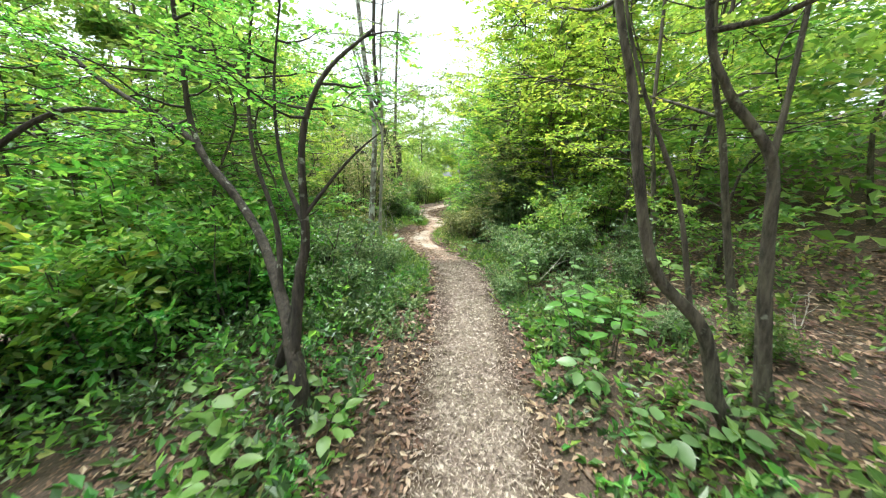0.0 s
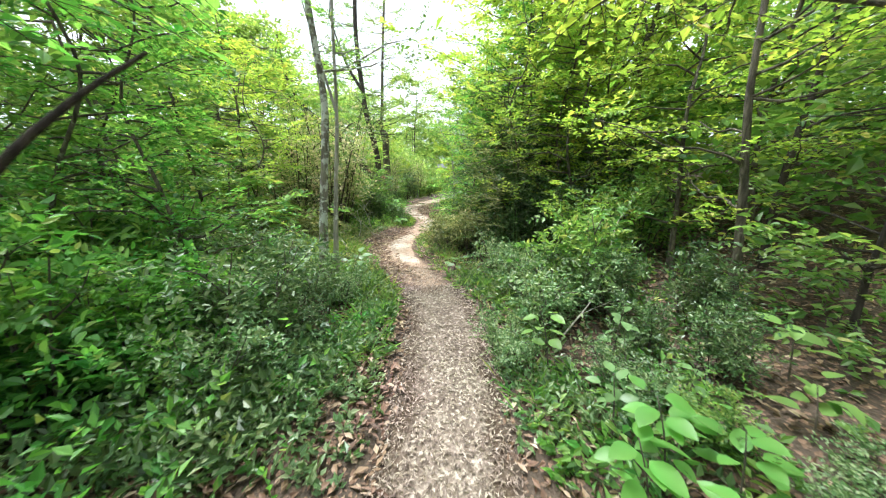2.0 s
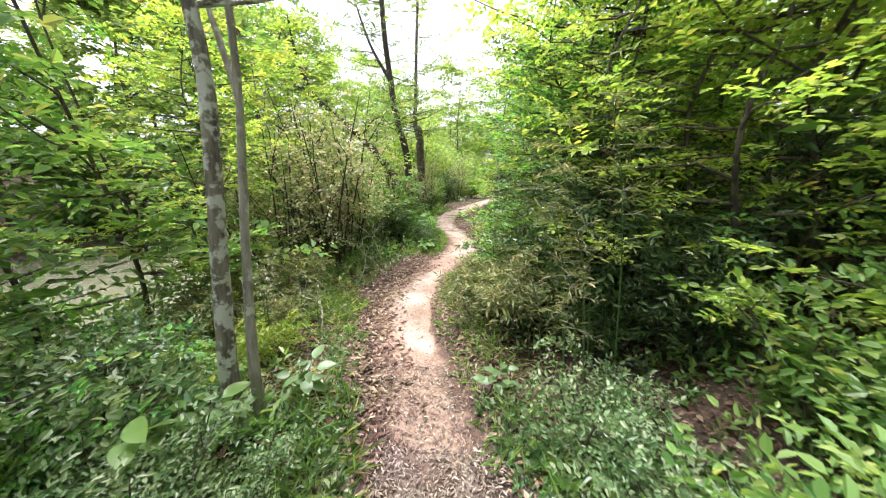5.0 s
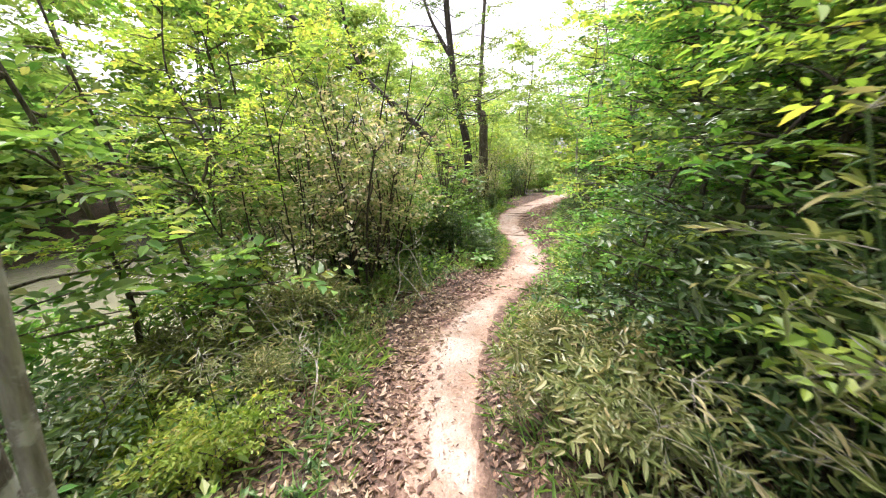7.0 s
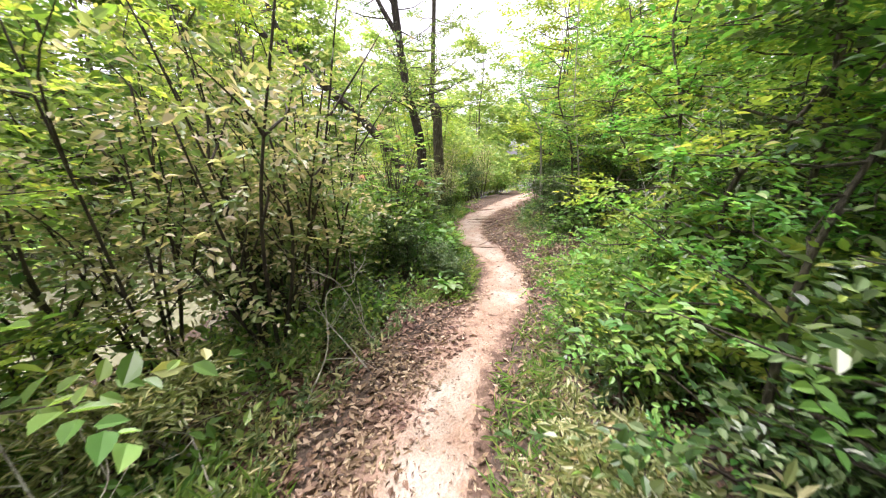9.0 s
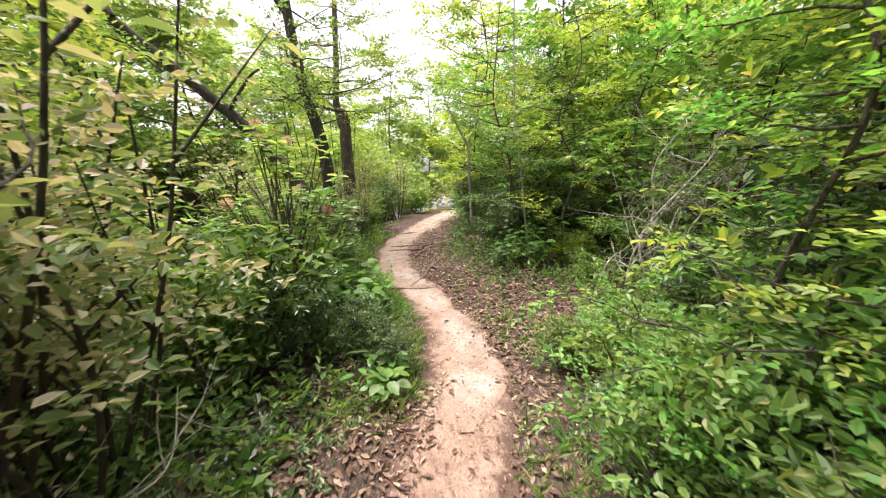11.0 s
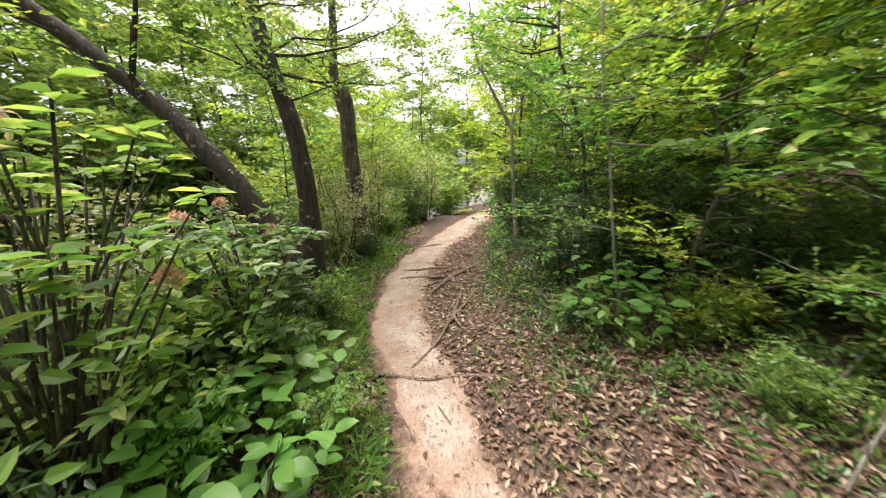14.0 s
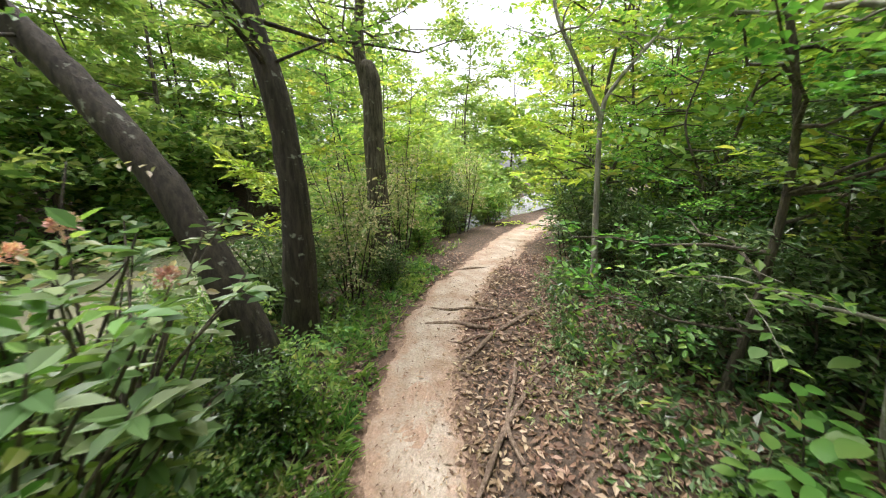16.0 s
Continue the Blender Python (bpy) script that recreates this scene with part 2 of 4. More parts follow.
def joined(pieces):
    vs, fs, k = [], [], 0
    for V, F in pieces:
        vs.append(V)
        fs.append(F + k)
        k += len(V)
    return np.vstack(vs), np.vstack(fs)


def leaves(C, D, U, L, W, fold=0.18, droop=0.12, fine=False):
    """Folded pointed leaf blades: bases C, directions D, upper sides U, lengths L, widths W."""
    D = unit(D)
    S = unit(np.cross(D, U))
    U = np.cross(S, D)
    L, W = L[:, None], W[:, None]
    n = len(C)
    tip = C + L * D - droop * L * U
    if fine:
        A = C + 0.28 * L * D + fold * W * U
        B = C + 0.64 * L * D + fold * W * U - 0.04 * L * U
        V = np.stack([C, A + 0.46 * W * S, B + 0.42 * W * S, tip, B - 0.42 * W * S, A - 0.46 * W * S], 1).reshape(-1, 3)
        o = np.arange(n)[:, None] * 6
        F = np.stack([o + [0, 1, 2, 3], o + [0, 3, 4, 5]], 1).reshape(-1, 4)
        T = np.vstack([F[:, [0, 1, 2]], F[:, [0, 2, 3]]])
        return V, T
    M = C + 0.45 * L * D + fold * W * U
    V = np.stack([C, M + 0.5 * W * S, tip, M - 0.5 * W * S], 1).reshape(-1, 3)
    o = np.arange(n)[:, None] * 4
    return V, np.stack([o + [0, 1, 2], o + [0, 2, 3]], 1).reshape(-1, 3)


def sprays(starts, dirs, length, count, size, slim=0.5, flat=0.35, spread=0.95, fine=False, twig=0.0, droop=0.12):
    """Leaves set left and right along twigs. Returns the leaf mesh and, with twig > 0, the twig mesh."""
    starts, dirs = np.asarray(starts, float), unit(np.asarray(dirs, float))
    m = len(starts)
    length = np.broadcast_to(length, (m,)) * rng.uniform(0.65, 1.25, m)
    up = unit(np.array([0, 0, 1.0]) + flat * rng.standard_normal((m, 3)))
    f = (np.arange(count) + 0.6) / count
    f = f[None] + rng.uniform(-0.3, 0.3, (m, count)) / count
    sag = -0.18 * (f ** 2) * length[:, None]
    C = starts[:, None] + dirs[:, None] * (f * length[:, None])[..., None]
    C[..., 2] += sag
    sgn = np.where(np.arange(count) % 2, 1.0, -1.0)[None] * np.where(f > 0.93, 0.15, 1.0)
    side = unit(np.cross(dirs, up))
    D = dirs[:, None] * 0.75 + side[:, None] * (sgn * spread)[..., None] + 0.22 * rng.standard_normal((m, count, 3))
    U = np.broadcast_to(up[:, None], D.shape) + flat * rng.standard_normal(D.shape)
    L = size * rng.uniform(0.55, 1.25, (m, count))
    out = leaves(C.reshape(-1, 3), D.reshape(-1, 3), U.reshape(-1, 3), L.ravel(), (L * slim).ravel(), fine=fine, droop=droop)
    if not twig:
        return out, None
    e = starts + dirs * length[:, None]
    e[:, 2] -= 0.18 * length
    mid = (starts + e) / 2
    mid[:, 2] += 0.05 * length
    s2 = side * twig
    u2 = np.cross(side, dirs) * twig
    V = np.stack([starts + s2, starts - s2 * 0.5 + u2, starts - s2 * 0.5 - u2, mid + s2 * 0.7, mid - s2 * 0.35 + u2 * 0.7, mid - s2 * 0.35 - u2 * 0.7, e], 1).reshape(-1, 3)
    o = np.arange(m)[:, None] * 7
    F = []
    for k in range(3):
        a, b = k, (k + 1) % 3
        F += [o + [a, b, b + 3], o + [a, b + 3, a + 3], o + [a + 3, b + 3, 6]]
    return out, (V, np.stack(F, 1).reshape(-1, 3))


# ---------------------------------------------------------------- the lie of the land
TRAIL = np.array([(-30, -2.0, 0.36), (-12, -0.4, 0.34), (0, 0.17, 0.34), (1.2, 0.20, 0.34), (2.1, 0.20, 0.34), (2.7, 0.27, 0.29), (3.3, 0.29, 0.28), (4.0, 0.30, 0.29), (4.4, 0.27, 0.29), (4.8, 0.16, 0.28),
                  (5.3, 0.0, 0.29), (5.8, -0.17, 0.29), (6.3, -0.38, 0.31), (6.8, -0.51, 0.34), (7.3, -0.54, 0.36), (7.9, -0.49, 0.30), (8.4, -0.38, 0.31), (9.2, -0.17, 0.32), (9.6, -0.05, 0.31), (10.2, -0.05, 0.26),
                  (10.7, -0.10, 0.27), (11.1, -0.23, 0.28), (11.6, -0.33, 0.33), (12.1, -0.58, 0.33), (12.6, -0.68, 0.35), (13.3, -0.75, 0.33), (14.3, -0.75, 0.36), (15.4, -0.54, 0.43), (16.1, -0.38, 0.40), (18.3, 0.24, 0.45),
                  (20, 0.80, 0.46), (24, 2.4, 0.5), (60, 24, 0.6)])


def mid_of(y):
    return np.interp(y, TRAIL[:, 0], TRAIL[:, 1])


def half_of(y):
    return np.interp(y, TRAIL[:, 0], TRAIL[:, 2])


def bumps(x, y):
    return (np.sin(x * 1.9 + 1.3 * np.sin(y * 0.7)) * np.cos(y * 1.6 + 0.8 * np.sin(x * 1.1)) * 0.045 + np.sin(x * 4.7 + y * 3.1) * np.cos(y * 5.3 - x * 2.2) * 0.016)


def step(a, b, v):
    t = np.clip((v - a) / (b - a), 0, 1)
    return t * t * (3 - 2 * t)


def grade(y):
    """The footpath climbs gently to a brow and runs level from there."""
    u = np.clip(4.5 - np.asarray(y, float), -0.5, 16)
    return -0.09 * np.where(u < 0.5, (u + 0.5) ** 2 / 2, u)


def height(x, y):
    """The ground: level trail, river bank falling on one side, wooded slope rising on the other."""
    x, y = np.asarray(x, float), np.asarray(y, float)
    s = x - mid_of(y)
    off = np.maximum(np.abs(s) - half_of(y), 0)
    away = step(0.0, 0.6, off)
    right = step(0.3, 2.0, s) * 0.16 + 0.10 * np.maximum(s - 1.0, 0) + 0.16 * np.maximum(s - 4.5, 0)
    right = np.minimum(right, 7.0)
    river = step(3.0, 6.0, y)
    left = -(0.30 + 0.75 * river) * step(1.1, 4.2, -s) - 0.55 * (1 - river) * step(4.0, 9.0, -s) - 1.2 * step(4.5, 7.0, -s) * river
    left = left + 4.5 * step(14.5, 26.0, -s) + 1.4 * step(12.0, 15.0, -s)
    edge = 0.05 * step(0.02, 0.25, off)
    return grade(y) + np.where(s > 0, right, left) + away * bumps(x, y) + edge + 0.012 * np.sin(y * 3.3) * np.cos(x * 5.1)


def grid_patch(xs, ys, lift=0.0):
    X, Y = np.meshgrid(xs, ys, indexing="xy")
    Z = height(X, Y) + lift
    V = np.stack([X, Y, Z], -1).reshape(-1, 3)
    i, j = np.meshgrid(np.arange(len(ys) - 1), np.arange(len(xs) - 1), indexing="ij")
    a = i * len(xs) + j
    return V, np.stack([a, a + 1, a + len(xs) + 1, a + len(xs)], -1).reshape(-1, 4)


xs = np.unique(np.round(np.concatenate([np.linspace(-900, -40, 18), np.linspace(-40, -6, 30), np.linspace(-6, 6, 110), np.linspace(6, 40, 26), np.linspace(40, 900, 18)]), 3))
ys = np.unique(np.round(np.concatenate([np.linspace(-900, -30, 18), np.linspace(-30, -3, 20), np.linspace(-3, 22, 220), np.linspace(22, 50, 20), np.linspace(50, 900, 18)]), 3))
tagged(mesh_object("ground", [(*grid_patch(xs, ys), FOREST_SOIL)], smooth=True), "brown forest floor of bare soil and leaf mould", "ground", kind="structure")


def trail_strip(name, y0, y1, shift, share, lift, mat, label, rough=0.07, across=9):
    """A worn surface along the trail with a ragged border, lying on the ground."""
    yy = np.arange(y0, y1 + 0.001, 0.05)
    r = np.random.default_rng(int(abs(y0) * 100) + across)
    wob = lambda k: np.convolve(r.standard_normal(len(yy) + 40), np.hanning(k + 2)[1:-1] / k ** 0.5, "same")[20:-20]
    ends = np.minimum(1, np.minimum(yy - y0, y1 - yy) / 0.5 + 0.08) ** 0.6
    h = half_of(yy) * share * ends
    lo = mid_of(yy) + shift - h * (1 + rough * wob(13) + rough * 0.5 * wob(3))
    hi = mid_of(yy) + shift + h * (1 + rough * wob(13) + rough * 0.5 * wob(3))
    f = np.linspace(0, 1, across)
    X = lo[:, None] + (hi - lo)[:, None] * f
    Y = np.repeat(yy[:, None], across, 1)
    edge = np.minimum(f, 1 - f)[None] * 2
    Z = height(X, Y) + lift * np.minimum(1, edge * 4 + 0.25)
    V = np.stack([X, Y, Z], -1).reshape(-1, 3)
    i, j = np.meshgrid(np.arange(len(yy) - 1), np.arange(across - 1), indexing="ij")
    a = i * across + j
    F = np.stack([a, a + 1, a + across + 1, a + across], -1).reshape(-1, 4)
    ob = mesh_object(name, [(V, F, mat)], smooth=True)
    inward = np.minimum(np.repeat(edge, len(yy), 0), np.minimum(yy - y0, y1 - yy)[:, None] / 0.6)
    ob.data.attributes.new("inward", "FLOAT", "POINT").data.foreach_set("value", np.clip(inward, 0, 1).ravel().astype(np.float32))
    return tagged(ob, label, "path", kind="structure")


trail_strip("path", -28, 5.6, 0, 1.06, 0.010, CHIP_SOIL, "footpath strewn with shredded wood chips")
trail_strip("path", 4.7, 40, 0, 1.1, 0.014, CLAY_SOIL, "narrow footpath of trodden reddish clay")
# strips of sand; the sun patches along them are put into the pale colour
for y0, y1, shift, share in ((5.75, 8.4, 0.08, 0.68), (9.0, 10.95, 0.06, 0.8), (10.7, 13.0, 0.0, 0.86), (12.4, 17.0, -0.03, 0.9), (16.4, 24.0, 0.0, 1.0)):
    trail_strip("path_sand", y0, y1, shift, share, 0.024, SAND, "pale sand in the middle of the footpath, sun patches in its colour", 0.1)

WX, WY = np.meshgrid(np.linspace(-17, -2.6, 30), np.linspace(2, 60, 60))
a = (np.arange(59)[:, None] * 30 + np.arange(29)).ravel()
tagged(mesh_object("water", [(np.stack([WX + mid_of(WY), WY, np.full(WX.shape, -1.12)], -1).reshape(-1, 3), np.stack([a, a + 1, a + 31, a + 30], -1), WATER)], smooth=True),
       "still greenish brown river water below the bank", "river", kind="structure")


# ---------------------------------------------------------------- trees
def limb_line(start, direction, length, lift=0.25, steps=6):
    d = unit(np.asarray(direction, float))
    f = np.linspace(0, 1, steps)[:, None]
    jig = np.cumsum(rng.standard_normal((steps, 3)) * 0.035 * length, axis=0)
    jig[0] = 0
    return np.asarray(start) + d * f * length + np.array([0, 0, lift]) * f ** 2 * length + jig


def tree(name, base, stems, crown, leaf_mat, bark, label, category="tree", group="", leaf=0.07, slim=0.55, per_spray=9, spray_len=0.38, fine=False, twig=0.0025, flat=0.3, split=True):
    """stems: list of (points, r0, r1), in world metres; crown: list of (stem index, from, to, limbs, reach, lift, sprays a limb)."""
    root = thing(name, tuple(base), label, category, group)
    base = np.asarray(base, float)
    pieces, starts, dirs = [], [], []
    lines = []
    for k, (pts, r0, r1) in enumerate(stems):
        pts = np.array(pts, float)
        if base.any():
            pts[0 if k else 1:, 2] += grade(pts[0 if k else 1:, 1])
        line = smooth_line(pts - base, 5)
        lines.append(line)
        pieces.append(tube(line, r0, r1, 10 if r0 > 0.05 else 7, 0.05, 0.5 if k == 0 else 0))
    limbs = []
    for k, f0, f1, count, reach, lift, many in crown:
        line = lines[k]
        for _ in range(count):
            f = rng.uniform(f0, f1)
            p = line[min(int(f * (len(line) - 1)), len(line) - 1)]
            a = rng.uniform(0, 2 * np.pi)
            ln = reach * rng.uniform(0.6, 1.15) * (1.15 - 0.55 * (f - f0) / max(f1 - f0, 0.01))
            ll = limb_line(p, (math.cos(a), math.sin(a), rng.uniform(-0.05, 0.35)), ln, lift)
            limbs.append(tube(ll, 0.006 + 0.007 * ln, 0.0025, 5 if split else 4, 0.05))
            w = rng.uniform(0.2, 1.0, many)
            i0 = np.minimum((w * 5).astype(int), 4)
            fr = (w * 5 - i0)[:, None]
            q = ll[i0] * (1 - fr) + ll[i0 + 1] * fr
            starts.append(q + rng.standard_normal(q.shape) * 0.03)
            t = unit(ll[i0 + 1] - ll[i0])
            lat = np.cross(t, [0, 0, 1.0]) * rng.choice([-1, 1], many)[:, None]
            dirs.append(t * 0.7 + lat * rng.uniform(0.2, 1.2, (many, 1)) + rng.standard_normal((many, 3)) * 0.18)
    if split:
        mesh_object("trunk", [(*joined(pieces[:1]), bark)], root, smooth=True)
        for p in pieces[1:]:
            mesh_object("bough", [(*p, bark)], root, smooth=True)
        for p in limbs:
            mesh_object("limb", [(*p, bark)], root, smooth=True)
    else:
        mesh_object("trunk", [(*joined(pieces + limbs), bark)], root, smooth=True)
    if limbs:
        lv, tw = sprays(np.vstack(starts), np.vstack(dirs), spray_len, per_spray, leaf, slim, flat, fine=fine, twig=twig)
        groups = [(*lv, leaf_mat)]
        if tw is not None:
            groups.append((*tw, bark))
        mesh_object("crown", groups, root)
    return root


def upright(h, lean=(0, 0), wobble=0.12, n=6):
    f = np.linspace(0, 1, n)
    p = np.stack([f * lean[0], f * lean[1], f * h], 1)
    p[1:-1, :2] += rng.standard_normal((n - 2, 2)) * wobble
    return p


def at(base, pts):
    return np.asarray(pts, float) + np.asarray(base, float)


def ground_at(x, y, sink=0.04):
    return (x, y, float(height(x, y)) - sink)


# the trees that stand beside the trail
b = ground_at(-0.82, 1.72)
STEMS = [([b, (-0.83, 1.75, 0.24), (-0.90, 1.86, 0.45), (-1.06, 2.10, 0.64), (-1.32, 2.42, 0.95), (-1.60, 2.62, 1.25), (-1.90, 2.80, 1.50), (-2.16, 2.90, 1.75), (-2.76, 3.0, 2.1), (-3.3, 3.1, 2.5)], 0.056, 0.016),
         ([(-0.88, 1.83, 0.42), (-0.85, 1.93, 0.85), (-0.82, 1.97, 1.02), (-0.81, 1.98, 1.24), (-0.80, 1.98, 1.58), (-0.75, 2.0, 1.82), (-0.63, 2.05, 2.05), (-0.40, 2.2, 2.3)], 0.040, 0.009),
         ([(-1.60, 2.62, 1.25), (-1.85, 2.7, 1.52), (-2.0, 2.8, 1.84), (-2.0, 2.8, 2.29), (-2.0, 2.8, 2.75), (-1.9, 2.9, 3.4)], 0.034, 0.010),
         ([(-0.82, 1.97, 1.18), (-1.0, 2.15, 1.5), (-1.05, 2.25, 2.0), (-1.0, 2.4, 2.7)], 0.018, 0.005),
         ([(-0.82, 1.97, 1.2), (-0.62, 2.0, 1.45), (-0.48, 2.05, 1.6), (-0.36, 2.1, 1.7)], 0.014, 0.004),
         ([(-1.18, 2.12, -0.05), (-1.06, 2.02, 0.25), (-0.95, 1.96, 0.5), (-0.87, 1.93, 0.75)], 0.034, 0.028),
         ([(-1.06, 2.10, 0.64), (-1.12, 2.25, 1.1), (-1.28, 2.35, 1.6), (-1.30, 2.45, 2.2), (-1.15, 2.5, 3.0)], 0.022, 0.006)]
tree("leaning_tree", b, STEMS,
     [(0, 0.65, 1.0, 8, 0.8, 0.1, 10), (1, 0.6, 1.0, 5, 0.5, 0.1, 7), (2, 0.4, 1.0, 8, 0.8, 0.1, 10), (3, 0.5, 1, 5, 0.6, 0.1, 8), (6, 0.55, 1.0, 6, 0.6, 0.1, 9)],
     LEAF_GREEN, BARK_DARK, "small leaning tree with several forked dark stems", leaf=0.05, spray_len=0.3)
b = ground_at(1.55, 1.50)
tree("crooked_tree", b, [([b, (1.42, 1.50, 0.36), (1.29, 1.50, 0.75), (1.02, 1.50, 1.04), (0.90, 1.50, 1.43), (0.82, 1.50, 1.85), (0.73, 1.51, 2.19), (0.68, 1.73, 3.15), (0.82, 1.82, 4.1)], 0.044, 0.008),
                         ([(1.22, 1.51, 0.85), (1.1, 1.53, 1.39), (0.91, 1.55, 1.82), (0.80, 1.6, 2.24), (0.77, 1.73, 2.9)], 0.014, 0.005)],
     [(0, 0.72, 1.0, 7, 1.0, 0.1, 10), (1, 0.7, 1.0, 5, 0.7, 0.1, 9)], LEAF_BRIGHT, BARK, "slim crooked tree with grey brown bark", leaf=0.055)
b = ground_at(1.72, 1.53)
tree("bent_tree", b, [([b, (1.64, 1.53, 0.62), (1.56, 1.53, 1.17), (1.50, 1.53, 1.56), (1.27, 1.55, 1.85), (1.15, 1.57, 2.19), (1.18, 1.64, 3.05), (1.1, 1.82, 4.15)], 0.038, 0.008),
                      ([(1.50, 1.53, 1.51), (1.55, 1.55, 1.96), (1.6, 1.6, 2.7), (1.64, 1.73, 3.8)], 0.016, 0.006)],
     [(0, 0.66, 1.0, 6, 1.0, 0.1, 10), (1, 0.4, 1.0, 6, 0.9, 0.1, 10)], LEAF_GREEN, BARK, "slim tree bent sharply above head height", leaf=0.055)
b = ground_at(2.15, 2.2)
tree("slim_tree", b, [([b, (1.98, 2.2, 0.93), (1.82, 2.2, 1.65), (1.65, 2.2, 2.4), (1.6, 2.3, 4.5)], 0.03, 0.013), ([(1.79, 2.2, 1.80), (1.55, 2.5, 1.96), (1.2, 2.6, 2.03), (0.85, 2.62, 2.10), (0.5, 2.65, 2.16)], 0.012, 0.004)], [(0, 0.5, 1.0, 7, 0.9, 0.1, 9), (1, 0.45, 1.0, 8, 0.3, -0.25, 5)], LEAF_BRIGHT, BARK, "slim straight young tree with dark bark", leaf=0.055)
b = ground_at(-2.62, 1.62)
tree("dark_tree", b, [([b, (-2.57, 1.6, 0.6), (-2.58, 1.6, 1.3), (-2.66, 1.6, 2.2), (-2.6, 1.7, 3.8)], 0.06, 0.03), ([(-2.57, 1.6, 1.0), (-2.35, 1.6, 1.32), (-2.05, 1.6, 1.60), (-1.72, 1.6, 1.76), (-1.45, 1.63, 1.76)], 0.024, 0.007)],
     [(0, 0.5, 1.0, 8, 1.0, 0.1, 11), (1, 0.5, 1.0, 5, 0.4, -0.1, 7)], LEAF_GREEN, BARK_DARK, "dark trunk with one low arching bough", leaf=0.055)
b = ground_at(-1.06, 4.98)
tree("lichen_tree", b, [([b, (-1.05, 4.98, 0.45), (-1.02, 5.0, 0.93), (-0.97, 5.03, 1.64), (-0.97, 5.06, 2.1), (-1.1, 5.1, 3.2), (-1.2, 5.2, 4.8), (-1.1, 5.3, 6.5)], 0.055, 0.022)],
     [(0, 0.55, 1.0, 9, 1.1, 0.2, 9)], LEAF_MID, BARK_LICHEN, "slender trunk covered in pale lichen", leaf=0.06)
b = ground_at(-0.93, 5.02)
tree("smooth_sapling", b, [([b, (-0.92, 5.02, 0.5), (-0.90, 5.05, 1.0), (-0.87, 5.1, 1.6), (-0.86, 5.14, 2.0), (-0.84, 5.2, 3.4), (-0.6, 5.3, 5.0)], 0.032, 0.012), ([(-0.86, 5.13, 1.9), (-1.02, 5.2, 2.4), (-1.25, 5.3, 3.2)], 0.018, 0.007)],
     [(0, 0.6, 1.0, 6, 0.9, 0.2, 8), (1, 0.5, 1, 4, 0.7, 0.2, 8)], LEAF_MID, BARK_PALE, "smooth pale sapling close beside a lichened trunk", leaf=0.06)
b = ground_at(2.45, 3.7)
tree("slope_tree", b, [([b, (2.42, 3.7, 0.81), (2.36, 3.7, 1.3), (2.28, 3.7, 1.85), (2.26, 3.7, 2.4), (2.3, 3.8, 4.8)], 0.036, 0.016)], [(0, 0.3, 1.0, 12, 1.0, 0.1, 10)], LEAF_BRIGHT, BARK, "thin tree on the leafy slope", leaf=0.06)
b = ground_at(3.35, 4.4)
tree("slope_tree", b, [([b, (3.36, 4.4, 1.2), (3.5, 4.4, 2.6), (3.55, 4.5, 5.0)], 0.036, 0.02)], [(0, 0.3, 1.0, 12, 1.2, 0.1, 11)], LEAF_BRIGHT, BARK_DARK, "dark trunk standing on the leafy slope", leaf=0.06)
b = ground_at(-1.93, 13.4)
tree("tall_dark_tree", b, [([b, (-1.86, 13.4, 1.13), (-1.92, 13.4, 2.02), (-2.12, 13.4, 2.85), (-2.3, 13.5, 3.8), (-2.5, 13.6, 6.0), (-2.4, 13.8, 9.0)], 0.125, 0.06), ([(-2.32, 13.5, 4.0), (-2.9, 13.6, 5.0), (-3.4, 13.8, 6.4)], 0.06, 0.02)],
     [(0, 0.4, 1.0, 28, 1.7, 0.2, 13), (1, 0.2, 1.0, 12, 1.4, 0.2, 11)], LEAF_MID, BARK_DARK, "tall tree with near black trunk on the bank", leaf=0.07)
b = ground_at(-1.80, 15.5)
tree("burled_tree", b, [([b, (-1.83, 15.5, 0.6), (-1.86, 15.5, 1.21), (-1.89, 15.5, 2.2), (-1.89, 15.5, 2.75), (-1.97, 15.5, 2.95)], 0.17, 0.12), ([(-1.95, 15.5, 2.6), (-2.05, 15.5, 3.2), (-2.0, 15.5, 3.8), (-1.95, 15.6, 5.5), (-1.8, 15.8, 8.5)], 0.09, 0.04)],
     [(1, 0.15, 1.0, 30, 1.8, 0.2, 13)], LEAF_FAR_HAZED, BARK, "tall tree with a swollen broken lower trunk", leaf=0.08)
b = ground_at(-1.66, 12.62)
tree("slanting_tree", b, [([b, (-1.72, 12.61, 0.40), (-1.84, 12.6, 0.79), (-2.18, 12.6, 1.48), (-2.62, 12.6, 2.03), (-2.98, 12.58, 2.40), (-3.6, 12.4, 3.0), (-4.6, 12.0, 3.9), (-5.8, 11.6, 5.0)], 0.14, 0.05), ([(-4.0, 12.2, 3.4), (-4.3, 12.1, 4.2), (-4.4, 12.0, 5.2)], 0.06, 0.02), ([(-2.98, 12.58, 2.40), (-2.5, 12.2, 2.75), (-2.2, 11.9, 2.8)], 0.03, 0.01)],
     [(0, 0.6, 1.0, 10, 1.3, 0.2, 11), (1, 0.4, 1.0, 5, 1.1, 0.2, 9)], LEAF_MID, BARK_DARK, "heavy dark trunk slanting out over the river", leaf=0.07)
b = ground_at(0.92, 14.5)
